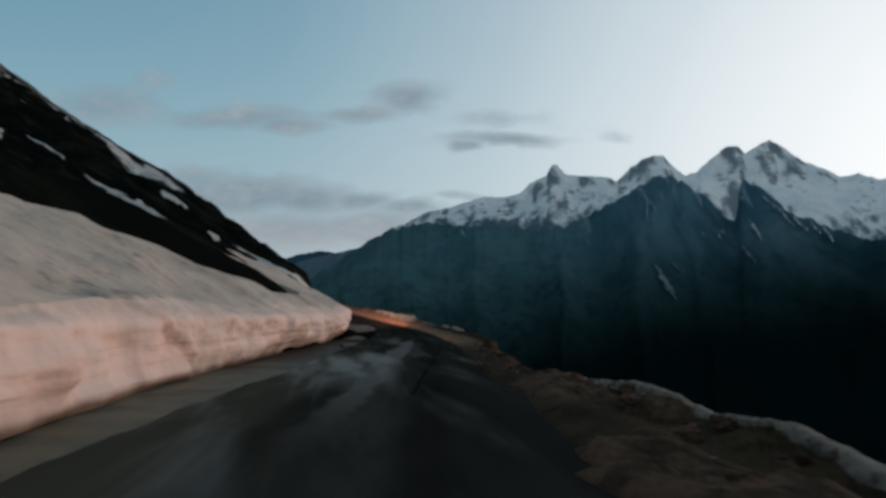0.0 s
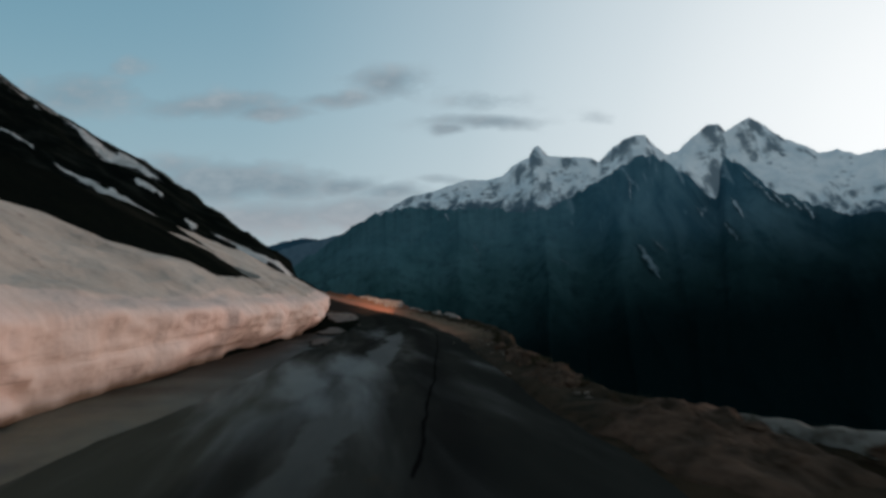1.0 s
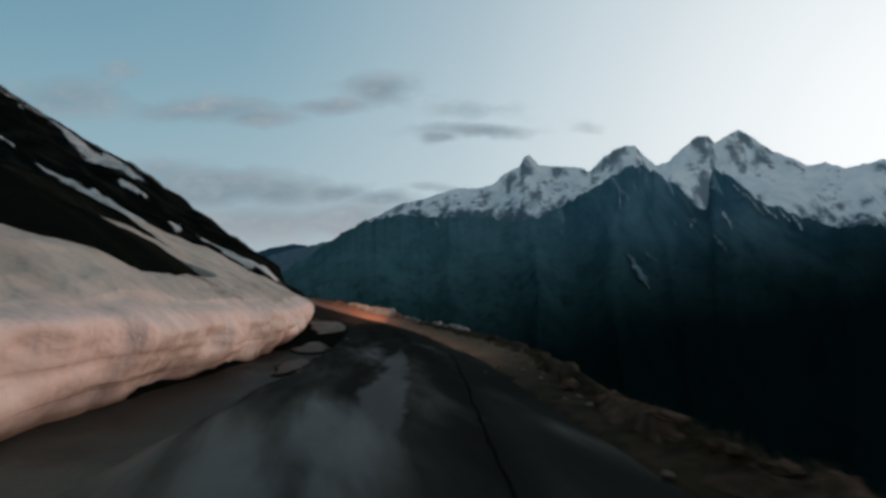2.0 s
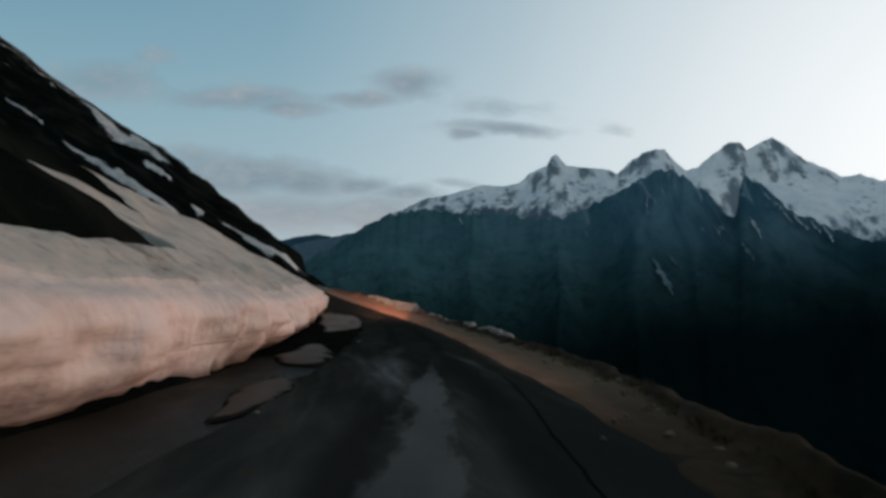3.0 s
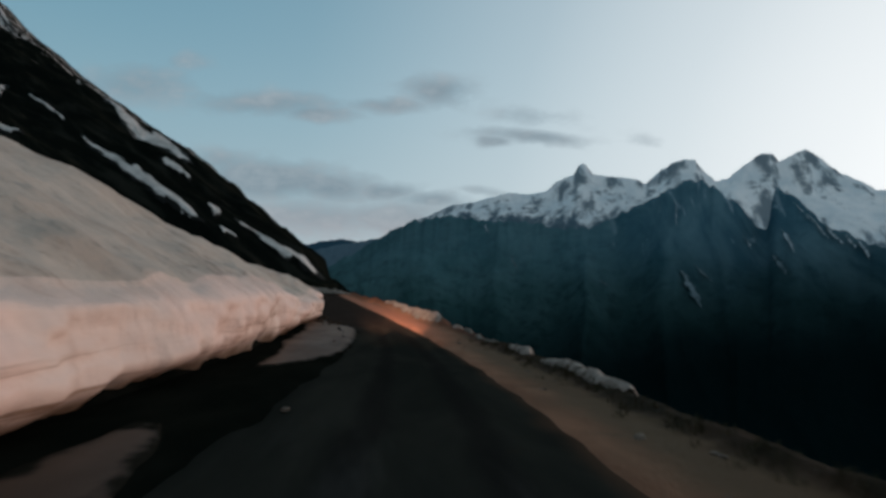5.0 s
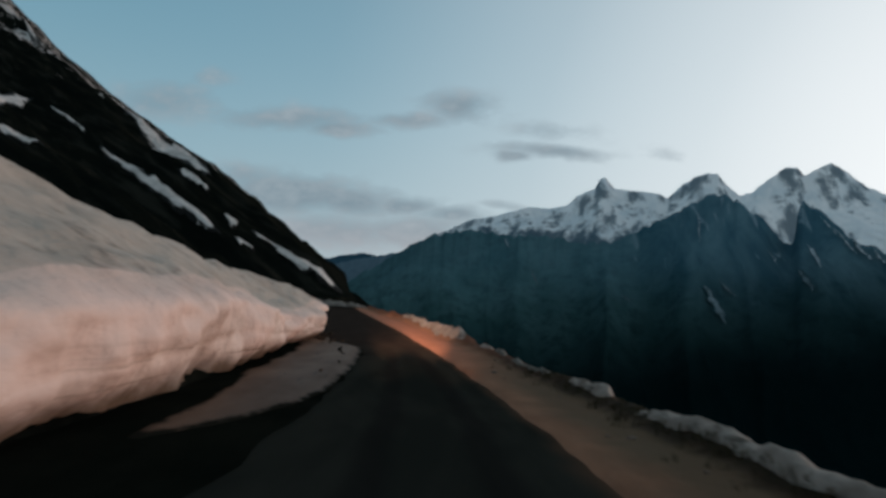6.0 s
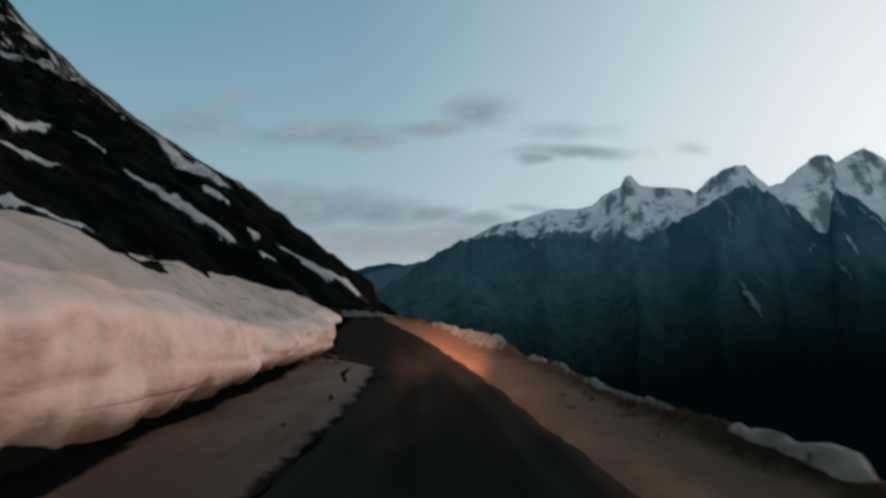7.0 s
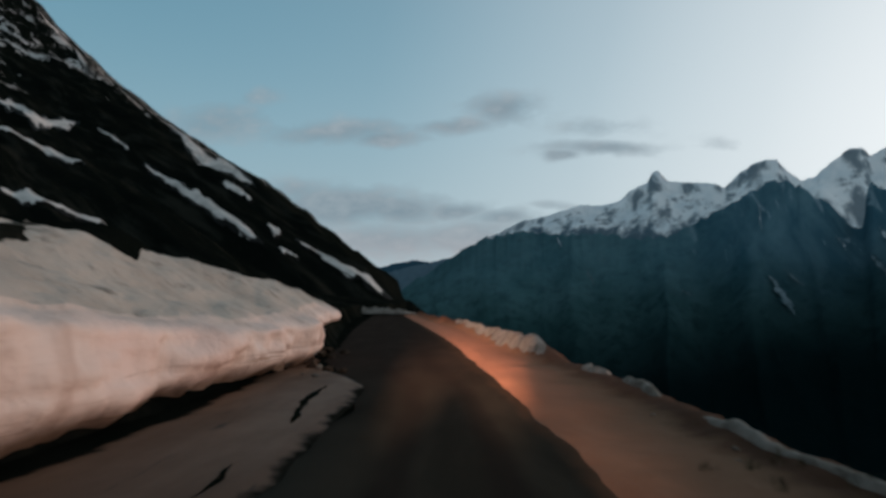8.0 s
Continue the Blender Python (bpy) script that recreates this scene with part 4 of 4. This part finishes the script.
class Range:
    """A mountain side between a crest line and its foot, seen across the valley."""

    def __init__(self, line, crest_r, near_r, foot_z, seed, spur_size, jag):
        self.line, self.crest_r, self.near_r, self.foot_z = line, crest_r, near_r, foot_z
        self.seed, self.spur_size, self.jag = seed, spur_size, jag

    def place(self, A, T):
        sd = self.seed
        el = np.interp(A, [p[0] for p in self.line], [p[1] for p in self.line])
        crest = self.crest_r * (1 + 0.07 * fbm(A * 0.10, 0 * A, 3, seed=sd))
        broad = np.mean([np.interp(A + k, [p[0] for p in self.line], [p[1] for p in self.line]) for k in np.linspace(-8, 8, 49)], axis=0)
        near_top = np.clip(T, 0, 1) ** 5
        el = broad + (el - broad) * near_top
        top = EYE + crest * np.tan(np.radians(el)) + self.jag * np.clip(T, 0, 1) ** 9 * ridged(A * 1.3, 0 * A + 0.3, 5, 0.55, sd + 1)
        R = self.near_r + (crest - self.near_r) * T
        X, Y = R * np.sin(np.radians(A)), R * np.cos(np.radians(A))
        f = np.clip(T, 0, 1)
        # spurs and gullies run down from the crest
        wander = A + 9.0 * fbm(A * 0.12, T * 2.2, 4, seed=sd + 2) * (1 - f)
        ribs = ridged(wander * 0.16, f * 1.1, 3, 0.45, sd + 3) * np.sin(f * math.pi) ** 0.8 * smooth(f, 0.1, 0.75)
        warp = 120 * fbm(X * 0.003, Y * 0.003, 3, seed=sd + 5)
        crags = ridged((X + warp) * 0.0042, (Y - warp) * 0.0030, 6, 0.55, sd + 9) * 0.45 * (1 - f ** 6) * smooth(f, 0.15, 0.7)
        Z = self.foot_z + (top - self.foot_z) * f ** 1.12 + (ribs + crags) * self.spur_size
        return X, Y, np.where(T > 1, top - (T - 1) * self.crest_r * 0.9, Z)

    def build(self, name, mat, label):
        A, T = np.meshgrid(np.linspace(-28, 58, 640), axis([(0, 0.8, 110), (0.8, 1.0, 60), (1.0, 1.25, 10)]), indexing="ij")
        ob = new(name, grid_mesh(name, *self.place(A, T), mat, flip=True))
        self.ob = tagged(ob, label, "mountain", kind="structure")

    def streak(self, a0, e0, a1, e1, width, mat, label, seed):
        """A pale chute down the face, between two directions seen from the road."""
        n = 30
        t = np.linspace(0, 1, n)
        az = a0 + (a1 - a0) * t + 0.16 * fbm(t * 5, 0 * t, 4, 0.6, seed)
        el = e0 + (e1 - e0) * t
        steps = np.linspace(0.02, 0.995, 500)
        f = []
        for a, e in zip(az, el):
            X, Y, Z = self.place(np.full(500, a), steps)
            seen = np.degrees(np.arctan2(Z - EYE, np.hypot(X, Y)))
            f.append(steps[np.argmax(seen >= min(e, seen.max()))])
        w = width * np.clip(np.sin(t * math.pi), 0.06, 1) ** 0.7 * (0.7 + 1.5 * np.abs(fbm(t * 7, 0 * t + 2, 4, 0.65, seed + 1)))
        S = np.linspace(-1, 1, 7)
        A = az[:, None] + S * w[:, None]
        core = (1 - np.abs(S)) + 0 * A
        X, Y, Z = self.place(A, np.array(f)[:, None] + 0 * A)
        ob = new("pale_chute", grid_mesh("pale_chute", X * 0.995, Y * 0.995, (Z - EYE) * 0.995 + EYE + 5, mat, {"core": core}))
        ob.parent = self.ob
        tagged(ob, label)


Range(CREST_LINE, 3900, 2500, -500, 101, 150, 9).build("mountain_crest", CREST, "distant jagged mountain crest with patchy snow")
woods = Range(WOODED_LINE, 2700, 1150, -820, 131, 78, 19)
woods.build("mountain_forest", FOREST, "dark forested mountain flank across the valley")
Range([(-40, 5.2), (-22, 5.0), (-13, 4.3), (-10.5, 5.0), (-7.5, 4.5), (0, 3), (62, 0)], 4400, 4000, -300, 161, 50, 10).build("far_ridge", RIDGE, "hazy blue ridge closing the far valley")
for a0, e0, a1, e1, wd, sd in ((17.4, 3.65, 18.9, 0.75, 0.30, 171), (18.3, 4.05, 19.5, 2.9, 0.17, 172), (23.8, 4.9, 24.8, 3.5, 0.18, 173), (1.6, 6.8, 1.9, 6.0, 0.08, 174), (24.4, 6.9, 25.4, 5.2, 0.16, 175), (3.7, 4.4, 4.4, 3.0, 0.07, 176),
                               (27.3, 7.2, 28.4, 5.8, 0.17, 177), (29.5, 6.1, 30.1, 4.8, 0.17, 178), (16.75, 9.4, 16.95, 6.9, 0.05, 179), (11.2, 2.5, 11.8, 2.1, 0.10, 180), (21.9, 6.4, 22.5, 5.4, 0.05, 181), (26.3, 8.0, 27.6, 6.2, 0.14, 182), (25.3, 8.9, 26.5, 7.4, 0.12, 183), (28.6, 6.5, 29.3, 5.5, 0.12, 184)):
    woods.streak(a0, e0, a1, e1, wd, GULLY_SNOW if e0 > 5 else SCREE, "pale bare chute down the forested mountain flank", sd)


# ---- old snow lying on the spur above the bend ----
def snow_patch(spine, half, seed):
    n = 40
    p = np.array(spine, float)
    k = np.linspace(0, len(p) - 1, n)
    t = np.linspace(0, 1, n)
    cx, cy = np.interp(k, range(len(p)), p[:, 0]), np.interp(k, range(len(p)), p[:, 1])
    w = (np.sin(np.clip(t * 0.96 + 0.02, 0, 1) * math.pi) ** 0.5) * (1 + 1.1 * fbm(t * 7, 0 * t + seed, 4, 0.6, seed))
    S = np.linspace(-1, 1, 11)
    bend = 0.5 * fbm(t * 4, 0 * t + 9, 3, seed=seed + 1)
    C = 1.25 * (S[None, :] + bend[:, None]) * w[:, None]
    X, Y = cx[:, None] + C * half[0], cy[:, None] + C * half[1]
    core = (1 - np.abs(S[None, :])) * np.clip(np.minimum(t, 1 - t) * 6, 0, 1)[:, None]
    thick = 0.7 * np.sqrt(np.clip(core, 0, 1)) + 0.2
    ob = new("snow_patch", grid_mesh("snow_patch", X - cx.mean(), Y - cy.mean(), ground_z(X, Y) + thick, SLOPE, {"core": core}))
    ob.location = (cx.mean(), cy.mean(), 0)
    tagged(ob, "long patch of old snow on the dark hillside", "snow patch", "snow patches on the hillside")


snow_patch([(-159, 295), (-124, 267), (-101, 250), (-82, 235)], (-2.3, 4.7), 181)
snow_patch([(-264, 327), (-223, 312), (-234, 356)], (-12.0, 14.0), 184)
snow_patch([(-218, 347), (-172, 305)], (-3.3, 4.6), 187)
snow_patch([(-201, 264), (-174, 262), (-159, 261)], (-2.8, 3.0), 190)
snow_patch([(-137, 196), (-119, 197), (-105, 201)], (-3.1, 3.3), 193)
snow_patch([(-214, 406), (-162, 354), (-121, 315)], (-15.6, 26.0), 196)
snow_patch([(-79, 253), (-59, 235), (-42, 228)], (-1.1, 4.9), 199)
snow_patch([(-724, 900), (-589, 790), (-354, 526)], (-34.0, 44.0), 202)
snow_patch([(-123, 289), (-105, 279)], (-1.1, 2.4), 205)
snow_patch([(-88, 251), (-82, 249)], (-1.5, 3.7), 208)
snow_patch([(-78, 235), (-70, 232)], (-0.8, 1.9), 211)
snow_patch([(-333, 535), (-282, 490)], (-14.4, 21.4), 214)


# ---- loose stones ----
def stone_mesh(seed):
    rnd = random.Random(seed)
    bm = bmesh.new()
    bmesh.ops.create_icosphere(bm, subdivisions=2, radius=0.5)
    sx, sy, sz = rnd.uniform(0.8, 1.25), rnd.uniform(0.8, 1.2), rnd.uniform(0.5, 0.75)
    for v in bm.verts:
        k = 1 + 0.45 * noise.noise(v.co * 2.1 + Vector((seed * 3.7, 0, 0)))
        v.co = Vector((v.co.x * sx, v.co.y * sy, v.co.z * sz)) * k
    me = bpy.data.meshes.new("stone")
    bm.to_mesh(me)
    bm.free()
    me.materials.append(STONE)
    return me


STONES = [stone_mesh(k) for k in range(6)]
rnd = random.Random(5)


def stone(x, y, size, base):
    ob = new("stone", STONES[rnd.randrange(6)])
    ob.matrix_world = pose(x, y, base + size * 0.16 + float(grade(np.array(y))), rnd.uniform(-15, 15), rnd.uniform(-15, 15), rnd.uniform(0, 360)) @ Matrix.Scale(size, 4)
    tagged(ob, "loose grey-brown stone fallen beside the road", "stone", "loose stones along the road")


for x, y, size in ((0.66, 25.6, 0.07), (1.05, 24.9, 0.08), (0.9, 26.0, 0.05), (0.3, 24.6, 0.05), (-3.6, 37.5, 0.09), (-3.3, 25.4, 0.07), (-5.5, 50.6, 0.10), (-8.2, 63.6, 0.16), (-8.6, 63.9, 0.12), (-8.9, 66.0, 0.2), (0.9, 17.0, 0.10), (1.0, 21.0, 0.08)):
    stone(x, y, size, 0.03)
for k in range(40):
    y = rnd.uniform(4, 60)
    lo, hi = float(edge_x(y)), float(outer_x(y))
    f = 0.12 + 0.76 * rnd.betavariate(3.0, 1.3)
    x = lo + (hi - lo) * f
    S = (x - lo + 0.6) / (hi - lo + 1.05)
    stone(x, y, rnd.choice((0.05, 0.06, 0.08, 0.10, 0.14)), float(verge_height(np.array(x), np.array(y), np.array(S))) - 0.01)
stone(-6.04, 29.47, 0.16, 1.74)
stone(-6.35, 29.2, 0.09, 1.88)


# ---- mounds of earth pushed up on the verge ----
for cx, cy, ln, wd, ht, turn, seed in ((2.82, 8.75, 0.9, 0.7, 0.30, 10, 301), (2.1, 11.6, 3.6, 1.5, 0.24, 8, 302), (1.45, 15.9, 3.0, 0.7, 0.24, 3, 303), (1.5, 19.6, 3.0, 0.6, 0.22, -4, 304), (2.0, 5.6, 3.6, 1.5, 0.20, 14, 305)):
    heap("earth_mound", cx, cy, ln, wd, ht, turn, seed, EARTH, "small heap of reddish earth pushed onto the verge", "mound", "earth mounds on the verge", zbase=0.02)


heap("snow_remnant", 1.58, 13.95, 0.85, 0.22, 0.10, 30, 311, PATCH, "small pale slab of leftover snow lying on the verge", "snow", "snow remnants on the verge", zbase=0.05)


# ---- clods of earth broken off the verge ----
def clod_mesh(seed):
    bm = bmesh.new()
    bmesh.ops.create_icosphere(bm, subdivisions=3, radius=0.5)
    for v in bm.verts:
        k = 1 + 0.55 * noise.noise(v.co * 2.6 + Vector((seed * 5.1, 2, 0))) + 0.28 * noise.noise(v.co * 7.0 + Vector((seed, 0, 9)))
        v.co = Vector((v.co.x * 1.2, v.co.y * 1.0, v.co.z * 0.62)) * k
    me = bpy.data.meshes.new("earth_clod")
    bm.to_mesh(me)
    bm.free()
    me.materials.append(EARTH)
    return me


CLODS = [clod_mesh(k) for k in range(5)]
for k in range(60):
    y = rnd.uniform(5, 23)
    f = rnd.betavariate(2.2, 1.4)
    lo, hi = float(edge_x(y)) + 0.25, float(outer_x(y))
    size = rnd.choice((0.07, 0.09, 0.12, 0.16, 0.22, 0.28))
    x = lo + max(hi - lo, 0.1) * f
    S = (x - lo + 0.85) / (hi - lo + 1.30)
    z = float(verge_height(np.array(x), np.array(y), np.array(S)))
    ob = new("earth_clod", CLODS[rnd.randrange(5)])
    ob.matrix_world = pose(x, y, z + size * 0.13, rnd.uniform(-20, 20), rnd.uniform(-20, 20), rnd.uniform(0, 360)) @ Matrix.Scale(size, 4)
    tagged(ob, "crumbling clod of reddish brown earth on the verge", "clod", "earth clods on the verge")

# debris below the hollow end of the bank
for x, y, size in ((-8.5, 65.5, 0.24), (-8.05, 65.3, 0.20), (-9.2, 66.4, 0.32), (-9.9, 68.2, 0.40), (-10.4, 69.6, 0.34), (-10.9, 72.0, 0.45), (-10.2, 71.2, 0.26), (-11.3, 74.4, 0.5), (-10.5, 74.0, 0.3)):
    ob = new("earth_clod", CLODS[rnd.randrange(5)])
    ob.matrix_world = pose(x, y, 0.02 + size * 0.16, rnd.uniform(-15, 15), rnd.uniform(-15, 15), rnd.uniform(0, 360)) @ Matrix.Scale(size, 4)
    tagged(ob, "dirty lump of earth and snow fallen below the bank", "clod", "lumps fallen from the snow bank")


# ---- withered grass along the outer lip ----
def mat_grass():
    m = Mat("withered_grass", 0.9, 0.1)
    isle = m.geo.outputs["Random Per Island"]
    return m.done(m.mix(isle, (0.018, 0.019, 0.009), (0.062, 0.053, 0.030)))


def grass():
    gr = random.Random(77)
    verts, faces = [], []
    for tuft in range(520):
        y = 4 + 52 * gr.random() ** 1.2
        lo, hi = float(edge_x(y)) + 0.25, float(outer_x(y))
        f = gr.betavariate(6.5, 1.0)
        cx = lo + max(hi - lo, 0.15) * f
        S = (cx - lo + 0.85) / (hi - lo + 1.30)
        cz = float(verge_height(np.array(cx), np.array(y), np.array(min(S, 0.92))))
        for blade in range(9):
            a, tall, lean = gr.uniform(0, 2 * math.pi), gr.uniform(0.04, 0.12), gr.uniform(0.03, 0.12)
            bx, by, w = cx + gr.gauss(0, 0.05), y + gr.gauss(0, 0.05), 0.006
            px_, py_ = -math.sin(a) * w, math.cos(a) * w
            tx, ty = math.cos(a) * lean, math.sin(a) * lean
            k = len(verts)
            verts += [(bx - px_, by - py_, cz - 0.03), (bx + px_, by + py_, cz - 0.03),
                      (bx + px_ * 0.7 + tx * 0.4, by + py_ * 0.7 + ty * 0.4, cz + tall * 0.65), (bx - px_ * 0.7 + tx * 0.4, by - py_ * 0.7 + ty * 0.4, cz + tall * 0.65),
                      (bx + tx, by + ty, cz + tall)]
            faces += [(k, k + 1, k + 2, k + 3), (k + 3, k + 2, k + 4)]
    me = bpy.data.meshes.new("grass")
    me.from_pydata(verts, [], faces)
    me.materials.append(mat_grass())
    tagged(new("grass", me), "short withered brown grass on the outer verge lip", "grass", kind="stuff")


grass()
